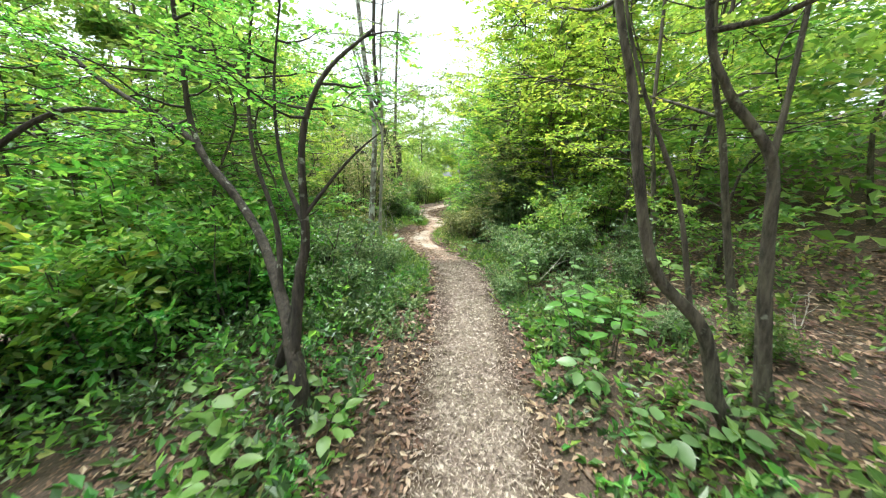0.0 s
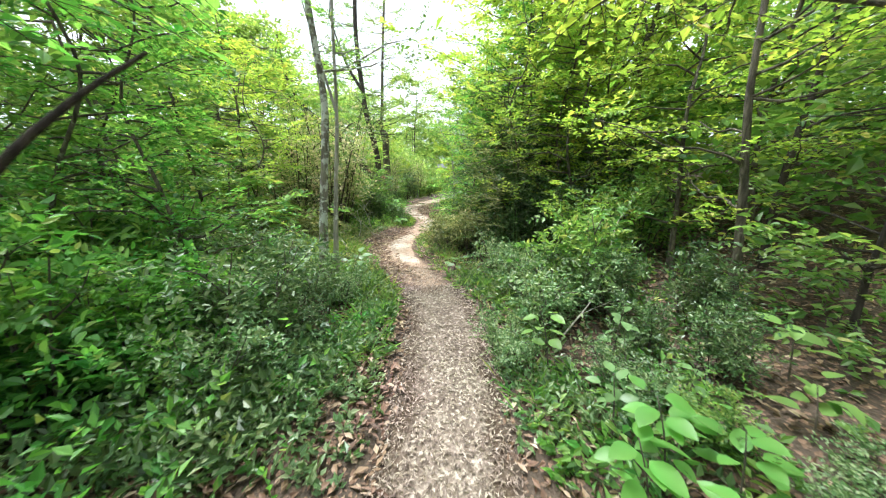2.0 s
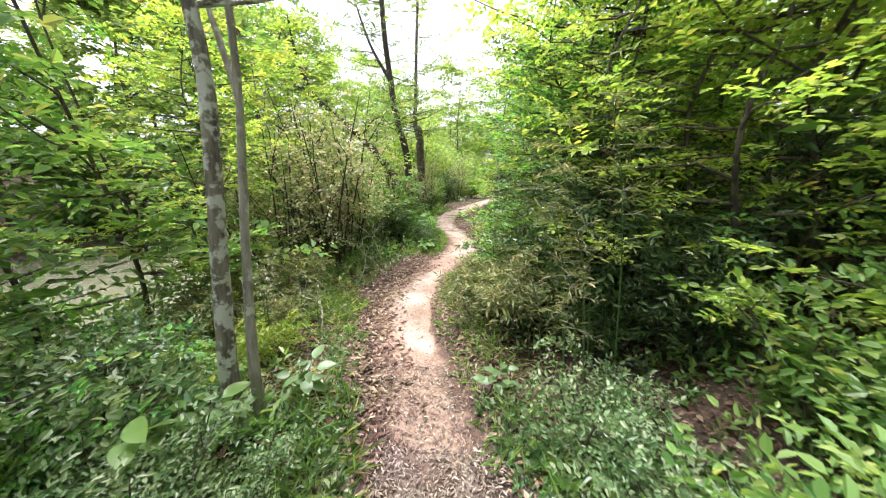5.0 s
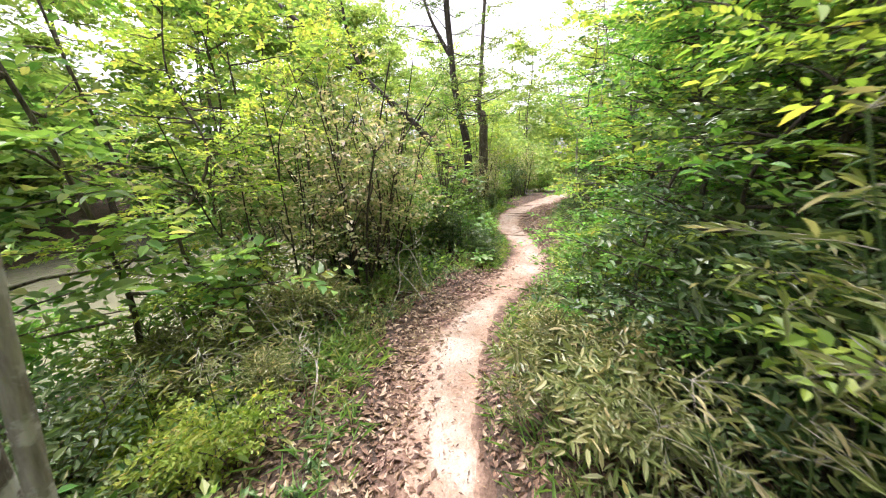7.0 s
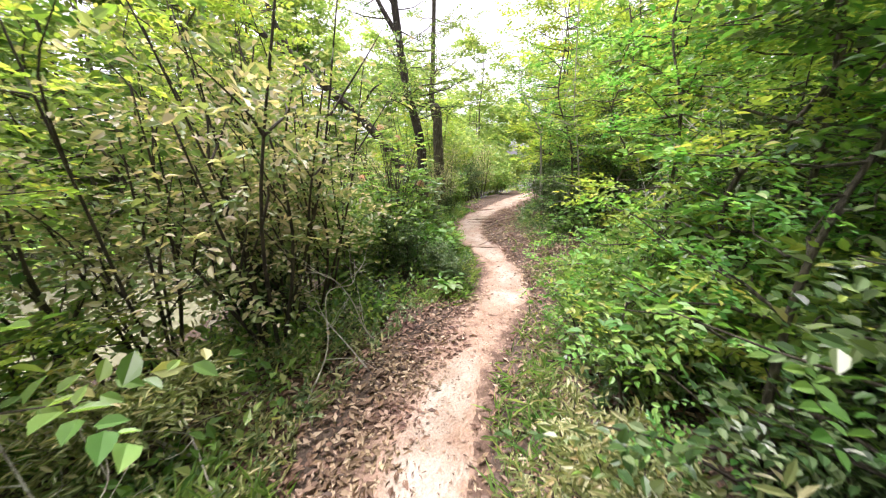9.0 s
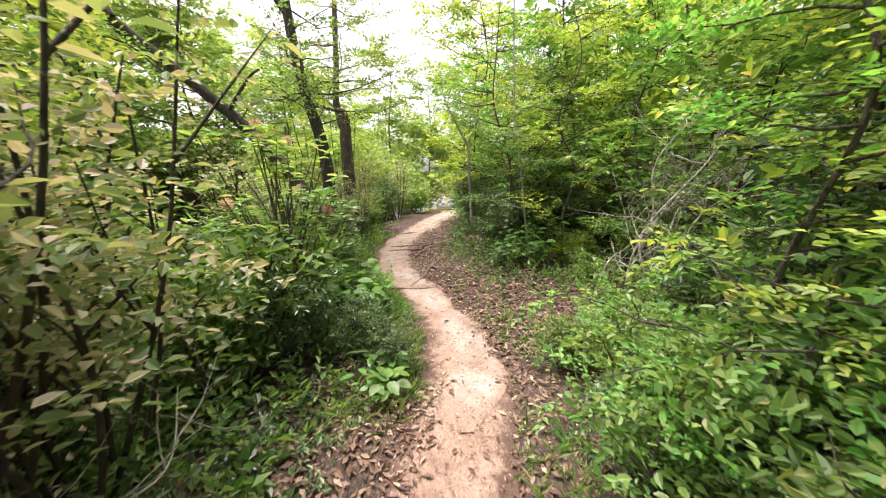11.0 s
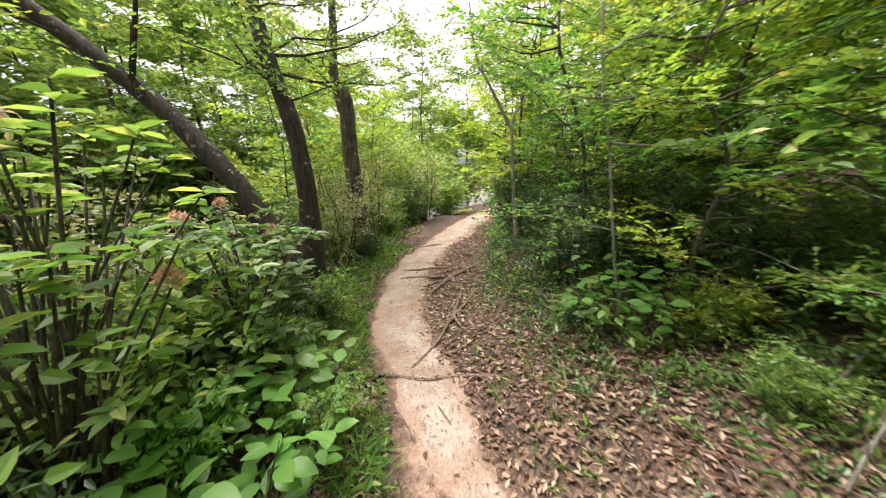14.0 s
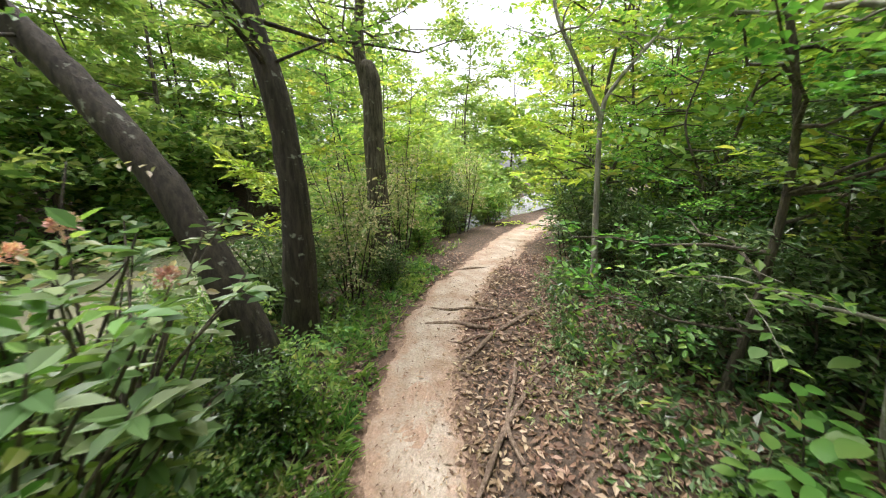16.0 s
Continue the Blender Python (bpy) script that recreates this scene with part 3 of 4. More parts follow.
tree("forked_sapling", b, [([b, (0.84, 14.5, 1.32), (0.80, 14.5, 2.12), (0.90, 14.5, 2.41), (1.28, 14.5, 2.92), (1.6, 14.6, 3.6)], 0.034, 0.012), ([(0.80, 14.5, 2.10), (0.52, 14.5, 2.62), (0.28, 14.5, 3.1), (0.2, 14.6, 3.8)], 0.03, 0.01)],
     [(0, 0.55, 1.0, 8, 0.9, 0.15, 10), (1, 0.4, 1.0, 6, 0.8, 0.15, 9)], LEAF_MID, BARK_PALE, "pale sapling forking into a wide crown", leaf=0.065)
b = ground_at(1.42, 12.2)
tree("straight_sapling", b, [([b, (1.32, 12.2, 0.6), (1.16, 12.2, 1.74), (1.05, 12.2, 2.4), (1.0, 12.3, 4.2)], 0.017, 0.008)], [(0, 0.35, 1.0, 10, 0.9, 0.1, 10)], LEAF_MID, BARK_PALE, "straight thin sapling with pale bark", leaf=0.06)


# ---------------------------------------------------------------- young trees, built once and repeated
def young_tree(label, h, reach, leaf_mat, bark, limbs, many, leaf, low=0.18, lift=0.08, group="", spray_len=0.44, per=8, r0=0.03):
    return tree("young_tree", (0, 0, 0), [(upright(h, (rng.uniform(-0.4, 0.4), rng.uniform(-0.4, 0.4))), r0, 0.006)], [(0, low, 0.97, limbs, reach, lift, many)], leaf_mat, bark, label, "tree", group, leaf=leaf, spray_len=spray_len, per_spray=per, twig=0.0, split=False, fine=leaf < 0.2)


def shrub(label, h, spread_r, leaf_mat, bark, stems, many, leaf, slim=0.45, group="", per=9, spray_len=0.3, name="shrub"):
    """Several stems rising from one root, each forking into leafy twigs."""
    root = thing(name, (0, 0, 0), label, "shrub", group)
    pieces, starts, dirs = [], [], []
    for k in range(stems):
        a = rng.uniform(0, 2 * np.pi)
        out = spread_r * rng.uniform(0.15, 1.0)
        hh = h * rng.uniform(0.6, 1.0)
        p0 = np.array([math.cos(a), math.sin(a), 0]) * rng.uniform(0, 0.12)
        p2 = np.array([math.cos(a) * out, math.sin(a) * out, hh])
        p1 = (p0 + p2) / 2 + np.array([*rng.standard_normal(2) * 0.10, -0.02])
        line = smooth_line([p0 - (0, 0, 0.1), p1, p2], 5)
        pieces.append(tube(line, 0.014, 0.004, 5, 0.08))
        for _ in range(3):
            f = rng.integers(3, 9)
            e = line[f] + np.array([*np.clip(rng.standard_normal(2), -1.2, 1.2) * 0.28 * spread_r, rng.uniform(0.1, 0.3) * h])
            l2 = smooth_line([line[f], (line[f] + e) / 2 + rng.standard_normal(3) * 0.04, e], 3)
            pieces.append(tube(l2, 0.007, 0.002, 4, 0.08))
            i = rng.integers(1, len(l2), many)
            starts.append(l2[i] + rng.standard_normal((many, 3)) * 0.05)
            dirs.append(rng.standard_normal((many, 3)) * (1, 1, 0.35) + (0, 0, 0.25))
        i = rng.integers(4, len(line), many)
        starts.append(line[i] + rng.standard_normal((many, 3)) * 0.05)
        dirs.append(rng.standard_normal((many, 3)) * (1, 1, 0.35) + (0, 0, 0.2))
    S, D = np.vstack(starts), np.vstack(dirs)
    for k in range(stems):
        mesh_object("stem", [(*joined(pieces[4 * k:4 * k + 4]), bark)], root, smooth=True)
    lv, tw = sprays(S, D, spray_len, per, leaf, slim, 0.5, fine=True)
    mesh_object("foliage", [(*lv, leaf_mat)], root)
    return root


def clone(ob, x, y, turn, scale=1.0, sink=0.05, tilt=0.0):
    c = copy_thing(ob, pose(x, y, float(height(x, y)) - sink, tilt, 0, turn))
    c.scale = (scale, scale, scale)
    return c


G1, G2 = "young trees of the woods", "trees of the far woods"
BEECH = [young_tree("young broadleaf tree with layered yellow green sprays", 4.8, 1.35, LEAF_BRIGHT, BARK, 24, 10, 0.12, group=G1),
         young_tree("young broadleaf tree with layered fresh green sprays", 5.4, 1.45, LEAF_MID, BARK, 24, 10, 0.12, group=G1),
         young_tree("bushy young tree leafy down to the ground", 3.6, 1.2, LEAF_MID, BARK_DARK, 28, 10, 0.095, low=0.05, group=G1),
         young_tree("bushy yellow green young tree leafy down to the ground", 4.0, 1.25, LEAF_BRIGHT, BARK_DARK, 28, 10, 0.095, low=0.05, group=G1),
         young_tree("young tree with small yellow green leaves", 4.4, 1.2, LEAF_BRIGHT, BARK, 32, 13, 0.062, low=0.12, group=G1, spray_len=0.32, per=9),
         young_tree("young tree with small lush green leaves", 4.4, 1.2, LEAF_GREEN, BARK, 32, 13, 0.062, low=0.12, group=G1, spray_len=0.32, per=9),
         young_tree("young tree with a high spreading crown", 6.2, 1.6, LEAF_BRIGHT, BARK, 24, 11, 0.10, low=0.42, group=G1),
         young_tree("dense young tree with small dark green leaves", 3.6, 1.15, LEAF_DARK, BARK_DARK, 34, 13, 0.06, low=0.06, group=G1, spray_len=0.32, per=9)]
SHADE_TREES = [young_tree("tall slender tree added for its wide shading crown", 8.2, 2.3, LEAF_MID, BARK, 34, 13, 0.13, low=0.5, group=G1, spray_len=0.6, per=9, r0=0.05),
          young_tree("tall slender tree with a yellow green crown, added for shade", 7.4, 2.2, LEAF_BRIGHT, BARK_DARK, 34, 13, 0.13, low=0.48, group=G1, spray_len=0.6, per=9, r0=0.045)]
FAR = [young_tree("tall distant broadleaf tree in haze-paled green leaf", 10.0, 2.8, LEAF_FAR_HAZED, BARK, 30, 12, 0.26, low=0.12, group=G2, spray_len=0.9, per=8, r0=0.1),
       young_tree("tall distant broadleaf tree in fresh green leaf", 12.0, 3.0, LEAF_MID, BARK_DARK, 30, 12, 0.26, low=0.15, group=G2, spray_len=0.9, per=8, r0=0.12)]
SHRUB = {"laurel": shrub("dark evergreen shrub with leathery leaves", 1.5, 0.75, LEAF_DARK, BARK_DARK, 8, 9, 0.08, 0.36, "evergreen shrubs", 8),
         "lush": shrub("lush green undergrowth shrub", 1.15, 0.7, LEAF_GREEN, BARK, 8, 9, 0.07, 0.52, "lush green shrubs", 9),
         "green": shrub("loose green undergrowth shrub", 1.1, 0.65, LEAF_MID, BARK, 7, 9, 0.07, 0.5, "undergrowth shrubs", 8),
         "grey": shrub("grey green honeysuckle thicket", 1.0, 0.7, LEAF_GREY, BARK, 8, 9, 0.055, 0.5, "grey green thickets", 9),
         "rusty": shrub("azalea shrub with browned faded blossom", 2.1, 0.95, LEAF_RUSTY, BARK_DARK, 10, 9, 0.048, 0.52, "faded azaleas", 9),
         "olive": shrub("pale olive bush with narrow leaves", 0.9, 0.6, LEAF_OLIVE, BARK, 8, 10, 0.085, 0.26, "olive bushes", 9),
         "bright": shrub("low bright green bush", 0.8, 0.55, LEAF_BRIGHT, BARK, 7, 9, 0.07, 0.5, "bright green bushes", 8)}

# shrubs that line the trail: (x, y, scale)
def plant(prototype, *spots):
    for x, y, s in spots:
        clone(prototype, x, y, (x * 977 + y * 613) % 360, s)

plant(SHRUB["rusty"], (-2.5, 7.7, 1.15), (-2.0, 8.2, 1.3), (-1.95, 8.7, 1.15), (-2.6, 8.8, 1.35), (-2.3, 11.2, 1.0), (-1.9, 14.5, 0.85), (-1.75, 16.4, 1.0), (-2.5, 17.6, 1.1), (-0.9, 19.8, 1.1))
plant(SHRUB["laurel"], (1.7, 5.9, 0.8), (1.2, 6.15, 0.95), (2.7, 6.2, 1.2), (1.25, 6.7, 0.8), (0.95, 6.75, 0.55), (2.0, 7.3, 1.3), (2.9, 8.2, 1.2),
      (1.5, 8.6, 1.0), (-2.6, 8.8, 1.2), (1.45, 9.2, 0.7), (-1.35, 9.75, 0.65), (-0.66, 9.7, 0.36), (-0.86, 9.95, 0.4), (-2.6, 10.9, 1.1), (-3.2, 11.4, 1.0),
      (2.3, 12.0, 0.8), (-1.55, 12.3, 0.5), (1.9, 12.7, 0.95), (1.45, 12.8, 0.7), (1.05, 13.1, 0.6), (1.55, 13.4, 0.75), (3.1, 13.6, 1.1), (-2.3, 13.9, 0.9))
plant(SHRUB["laurel"], (1.35, 14.1, 0.8), (2.4, 14.4, 1.2), (1.3, 14.8, 0.85), (-1.55, 15.0, 0.5), (3.2, 15.2, 1.2), (1.2, 15.3, 0.9), (2.2, 15.8, 1.1), (1.1, 16.4, 1.0), (1.9, 17.9, 1.2),
      (-1.3, 18.6, 1.1))
plant(SHRUB["green"], (0.70, 7.7, 0.75), (0.72, 8.4, 0.75), (0.85, 9.0, 0.7), (1.1, 8.2, 0.9), (0.74, 9.5, 0.5), (-0.85, 10.9, 0.4), (-1.85, 9.7, 1.1), (-1.7, 11.2, 1.1), (1.5, 4.2, 0.8), (1.9, 4.9, 0.8), (2.6, 5.1, 0.9), (-3.6, 6.6, 0.9), (-2.9, 7.2, 0.9), (1.1, 7.5, 0.9), (0.95, 8.6, 0.7), (3.0, 9.0, 1.0), (-3.3, 9.4, 1.0),
      (1.15, 9.8, 0.5), (1.7, 9.9, 0.45), (-2.2, 10.0, 1.4), (1.6, 10.9, 0.4), (2.2, 10.9, 0.8), (-1.7, 10.9, 1.0), (-2.6, 11.3, 0.8), (2.9, 11.3, 0.9), (-1.45, 11.7, 0.5),
      (-1.55, 12.1, 0.45), (-2.0, 12.2, 0.7), (-3.3, 12.4, 1.0), (-1.4, 12.5, 0.55), (-2.5, 12.9, 0.8), (2.3, 13.2, 0.9), (-2.2, 15.6, 0.9), (-1.9, 17.0, 1.0))
plant(SHRUB["green"], (1.5, 17.4, 1.1), (-1.7, 17.6, 1.1), (1.9, 18.9, 1.2), (-0.2, 21.2, 1.2))
plant(SHRUB["olive"], (-1.6, 6.2, 0.45), (-2.3, 6.3, 0.7), (0.42, 6.5, 0.7), (0.72, 6.2, 0.8), (-1.9, 7.1, 0.7), (0.3, 7.1, 0.6))
plant(SHRUB["green"], (-2.9, 2.3, 1.1), (-3.6, 2.3, 1.4), (-2.6, 2.9, 1.2), (-3.7, 3.0, 1.5), (-2.2, 3.4, 1.0), (-3.2, 4.0, 1.4))
plant(SHRUB["bright"], (-3.2, 2.7, 1.5), (-2.1, 5.7, 0.6), (-1.3, 5.7, 0.5), (1.9, 11.7, 0.6))
plant(SHRUB["lush"], (-2.9, 0.8, 1.0), (-3.3, 1.5, 1.2), (-2.4, 2.3, 0.9), (-2.0, 3.0, 1.0), (-3.0, 3.3, 1.4), (-2.3, 3.8, 1.2), (-1.55, 3.2, 0.8),
      (-4.0, 4.2, 1.2), (-1.75, 4.4, 0.55), (-4.2, 5.6, 1.2), (-1.5, 10.6, 0.55))
plant(SHRUB["grey"], (-1.1, 3.2, 0.6), (0.72, 3.5, 0.4), (-1.3, 3.6, 0.95), (-1.5, 3.8, 0.7), (-0.95, 3.9, 0.5), (1.15, 3.9, 0.7), (-3.2, 4.0, 1.0), (-2.2, 4.2, 0.9), (1.08, 4.4, 0.6),
      (-1.05, 4.4, 0.6), (-0.75, 4.5, 0.45), (-1.7, 4.6, 1.0), (1.0, 5.0, 0.6), (-2.0, 5.2, 0.9), (-3.4, 5.2, 1.0), (0.8, 8.0, 0.6), (0.65, 8.5, 0.5), (-3.4, 13.8, 1.0),
      (-2.6, 14.2, 0.9), (-3.3, 15.6, 1.1), (-2.6, 16.0, 1.0))
# low growth on the shaded right bank; dark laurels added to deepen that shade
plant(SHRUB["laurel"], (1.7, 5.65, 0.6), (1.2, 5.8, 0.45), (1.5, 7.6, 0.6), (1.25, 8.1, 0.5), (1.6, 3.9, 0.5), (2.1, 3.6, 0.5), (1.9, 3.1, 0.4), (1.6, 3.4, 0.35))
plant(SHRUB["green"], (1.5, 2.7, 0.35), (2.0, 1.9, 0.35))
plant(SHRUB["grey"], (1.35, 3.1, 0.4), (1.75, 2.3, 0.35))
# young trees near the trail
plant(BEECH[1], (-3.3, 6.4, 1.0), (-4.3, 7.4, 1.0))
plant(BEECH[5], (1.3, 7.9, 0.72), (1.15, 12.8, 0.9))
plant(BEECH[0], (4.2, 1.6, 0.9), (3.3, 7.0, 1.1), (-3.4, 10.2, 0.8), (2.9, 13.0, 0.9), (-2.9, 15.2, 0.8), (3.4, 15.6, 1.0), (1.4, 15.7, 1.0),
      (1.3, 17.8, 1.0), (-2.4, 19.3, 0.9), (3.2, 21.5, 0.9))
plant(BEECH[1], (-3.6, 5.6, 1.0), (-3.9, 8.6, 0.9), (3.2, 11.6, 0.95), (2.9, 14.0, 1.0),
      (2.2, 14.8, 0.85), (2.6, 17.2, 1.0), (-3.2, 17.4, 0.95))
plant(BEECH[2], (2.9, 3.3, 0.7), (-2.9, 4.6, 0.9), (2.6, 8.5, 1.0), (3.1, 10.0, 0.95), (2.6, 10.3, 0.7), (2.8, 12.4, 0.8), (1.9, 16.2, 0.9))
plant(BEECH[3], (-4.6, 2.6, 0.8), (-3.9, 3.2, 0.75), (-5.0, 1.4, 0.8), (1.5, 18.2, 0.9))
plant(BEECH[4], (2.6, 4.6, 0.9), (-2.7, 6.6, 0.75), (3.0, 9.3, 0.95), (1.85, 11.9, 0.75), (2.1, 13.3, 0.9))
plant(BEECH[5], (-4.2, 3.6, 0.8), (-2.6, 3.8, 0.85), (-1.9, 4.1, 0.75), (2.4, 11.2, 0.75), (1.7, 14.2, 0.65))
plant(BEECH[6], (4.6, 2.6, 0.9), (5.6, 4.2, 1.0), (5.3, 1.2, 0.9), (6.4, 2.8, 1.0), (-3.6, 7.6, 0.8), (-4.1, 9.5, 0.85), (-4.3, 11.4, 0.9), (1.35, 15.6, 1.05), (1.7, 18.9, 1.1))
plant(BEECH[7], (1.55, 6.6, 0.5), (1.6, 8.6, 0.55), (1.7, 13.0, 0.65))
plant(BEECH[4], (1.9, 5.7, 0.85), (2.4, 6.0, 1.0), (1.95, 6.6, 0.95), (1.35, 6.3, 0.72), (2.7, 7.3, 1.1), (1.85, 7.9, 0.85), (2.0, 8.4, 0.95))
plant(BEECH[5], (1.5, 6.7, 0.8), (1.65, 7.3, 0.8), (0.86, 7.1, 0.58), (0.95, 8.5, 0.62))
plant(BEECH[4], (0.92, 7.75, 0.64))
# dark-leaved trees here stand in for deeper shade among the bushes
plant(BEECH[7], (1.0, 6.5, 0.6), (1.25, 7.0, 0.8))
plant(SHRUB["laurel"], (1.15, 6.5, 0.6), (1.3, 7.1, 0.75), (1.5, 6.2, 0.8))
# tall trees added, partly out of view, so their crowns shade slope and ground
plant(SHADE_TREES[0], (3.3, 6.7, 1.0), (2.7, 8.2, 0.9))
plant(SHADE_TREES[1], (-2.7, 0.5, 0.9), (2.5, 0.7, 0.9), (1.75, 7.4, 0.72), (2.3, 9.3, 0.75))
# the woods beyond
for _ in range(300):
    x, y = rng.uniform(-7, 13), rng.uniform(-2.5, 30)
    s = x - float(mid_of(y))
    if -3.6 < s < 3.2 or (s < -4.6 and y > 3) or rng.random() < (0.62 if y > -2 else 0.85):
        continue
    clone(BEECH[rng.integers(4)], x, y, rng.uniform(0, 360), rng.uniform(0.85, 1.3))
for _ in range(34):
    x, y = rng.uniform(-30, 24), rng.uniform(-14, 48)
    s = x - float(mid_of(y))
    if (-13.5 < s < 8.5 and y < 26) or abs(s) < 3.5 or (x < 1 and -0.55 < x / max(y, 1) and y > 0):
        continue
    clone(FAR[rng.integers(2)], x, y, rng.uniform(0, 360), rng.uniform(0.75, 1.15))
# thin crowns against the sky above the bend of the river
for x, y, k, s in ((-13.8, 16, 0, 1.25), (-13.6, 19.5, 0, 1.2), (-13.3, 23, 0, 1.3), (-12.5, 26.5, 0, 1.2), (-7.5, 27, 0, 0.95), (-1.6, 28, 0, 1.1), (-12, 27.5, 0, 1.2), (-8, 29.5, 0, 1.15), (-6.2, 24.5, 0, 0.75), (-9.6, 25.5, 0, 0.85), (-3.4, 28.5, 0, 0.8), (-5.8, 34, 0, 1.0), (-1.9, 33, 0, 0.9), (-14.2, 21, 0, 0.9), (-15, 26, 1, 0.9), (-14.5, 16.5, 0, 0.9), (4.2, 26.5, 0, 0.75), (-11, 30, 1, 0.8), (-4.5, 31, 0, 0.8), (-4.2, 26, 0, 0.6), (4.5, 30, 1, 0.8), (-14, 34, 0, 0.9), (-8.5, 38, 1, 0.9), (-3.0, 40, 0, 1.0), (5.6, 24, 1, 0.7)):
    clone(FAR[k], x, y, rng.uniform(0, 360), s)
for ob in (*BEECH, *SHADE_TREES, *FAR, *SHRUB.values()):
    for o in (*ob.children_recursive, ob):
        bpy.data.objects.remove(o)


# ---------------------------------------------------------------- what covers the ground (uncountable)
def scatter(count, s0, s1, y0, y1, keep=None):
    """Random places by distance s from the trail's middle."""
    y = rng.uniform(y0, y1, count)
    s = rng.uniform(s0, s1, count)
    clump = np.sin(s * 3.1 + 1.7 * np.sin(y * 1.3)) * np.cos(y * 2.3 + 0.9 * np.sin(s * 2.1))
    ok = rng.random(count) < np.clip(0.55 + 0.6 * clump, 0.08, 1)
    ok &= np.abs(s) > half_of(y) * 1.02 + 0.04
    if keep is not None:
        ok &= keep(s, y)
    return s[ok] + mid_of(y[ok]), y[ok]


def herb_layer(name, label, bands, mat, tall, leaf, slim=0.5, per=7, wild=0.55, fine=False):
    pieces = []
    for count, s0, s1, y0, y1, scale in bands:
        x, y = scatter(count, s0, s1, y0, y1)
        g = height(x, y) - 0.01
        near = np.clip((np.abs(x - mid_of(y)) - half_of(y)) / 0.6, 0.25, 1)
        h = tall * scale * rng.uniform(0.3, 1.3, len(x)) * near
        d = np.stack([rng.standard_normal(len(x)) * wild, rng.standard_normal(len(x)) * wild, np.ones(len(x))], 1)
        lv, _ = sprays(np.stack([x, y, g], 1), d, h, per, leaf * (0.75 + 0.25 * scale), slim, 0.45, 1.3, fine=fine)
        pieces.append(lv)
    return tagged(mesh_object(name, [(*joined(pieces), mat)]), label, "undergrowth", kind="stuff")


herb_layer("undergrowth", "low fresh green herbs covering the forest floor",
           [(450, 0.48, 1.3, 0.5, 5.0, 0.7), (900, 1.2, 4.0, 0.0, 6.0, 0.8), (2600, -4.2, -0.85, 4.2, 10.0, 1.0),
            (1500, -3.6, -0.8, 10.0, 17.5, 0.9), (150, 1.2, 4.2, 5.0, 7.0, 0.7), (1250, 1.2, 4.2, 7.0, 17.0, 0.9), (700, -0.95, -0.38, 10.6, 16.0, 0.5)],
           LEAF_MID, 0.34, 0.08)
herb_layer("undergrowth", "lush green herbs and vines on the shady bank",
           [(1600, -4.2, -1.2, -0.6, 4.2, 1.35), (260, -1.2, -0.7, -0.6, 4.5, 0.55), (160, 0.5, 1.4, 0.5, 4.0, 0.7)], LEAF_GREEN, 0.38, 0.075)
herb_layer("undergrowth", "grey green creeping honeysuckle beside the footpath",
           [(3400, -2.2, -0.42, 2.6, 5.4, 0.8), (1500, 0.36, 1.3, 2.8, 5.4, 0.8), (900, -1.6, -0.6, 5.4, 9.0, 0.6), (500, 0.9, 1.7, 9.5, 13.0, 0.6), (1500, -2.2, -0.62, 9.0, 16.0, 0.6), (900, 1.0, 2.5, 13, 17, 0.8)],
           LEAF_GREY, 0.30, 0.055)
herb_layer("undergrowth", "olive and straw coloured low growth at the path's edge",
           [(700, 0.33, 0.9, 5.6, 10.5, 0.8), (2000, -2.2, -0.6, 5.2, 8.2, 1.0), (250, 0.5, 1.3, 10.5, 14.5, 0.5), (500, -0.9, -0.5, 9.0, 13.0, 0.6)],
           LEAF_OLIVE, 0.26, 0.06, 0.28)
herb_layer("undergrowth", "dark green low growth in the shade",
           [(350, 0.9, 3.6, 4.5, 6.6, 0.8), (900, 0.9, 3.6, 6.6, 9.5, 1.0), (1200, 1.2, 3.4, 11.5, 17.0, 1.0), (1200, -3.0, -0.9, 8.0, 14.0, 0.9), (2400, -4.2, -0.8, -0.6, 4.0, 1.1), (500, 0.5, 1.6, 0.5, 5.0, 0.6)],
           LEAF_DARK, 0.36, 0.07)
herb_layer("grass", "thin tufts of grass along the footpath",
           [(700, -0.9, -0.45, 3.5, 7.0, 1.0), (600, 0.36, 0.8, 3.0, 9.0, 1.0), (1000, -0.75, -0.34, 9.0, 15.0, 0.9), (120, 0.4, 0.9, 9.5, 12.0, 0.8)],
           LEAF_MID, 0.16, 0.15, 0.07, 4, 0.5)


def litter(name, label, bands, mat, size, slim, lift=0.012, flat=0.3):
    pieces = []
    for count, s0, s1, y0, y1 in bands:
        y = rng.uniform(y0, y1, count)
        s = rng.uniform(s0, s1, count)
        x = mid_of(y) + s
        C = np.stack([x, y, height(x, y) + lift + rng.uniform(0, 0.02, count)], 1)
        a = rng.uniform(0, 2 * np.pi, count)
        D = np.stack([np.cos(a), np.sin(a), rng.standard_normal(count) * 0.2], 1)
        U = np.array([0, 0, 1.0]) + rng.standard_normal((count, 3)) * flat
        L = size * rng.uniform(0.5, 1.4, count)
        pieces.append(leaves(C, D, U, L, L * slim, 0.12, 0.1))
    return tagged(mesh_object(name, [(*joined(pieces), mat)]), label, "leaf litter", kind="stuff")


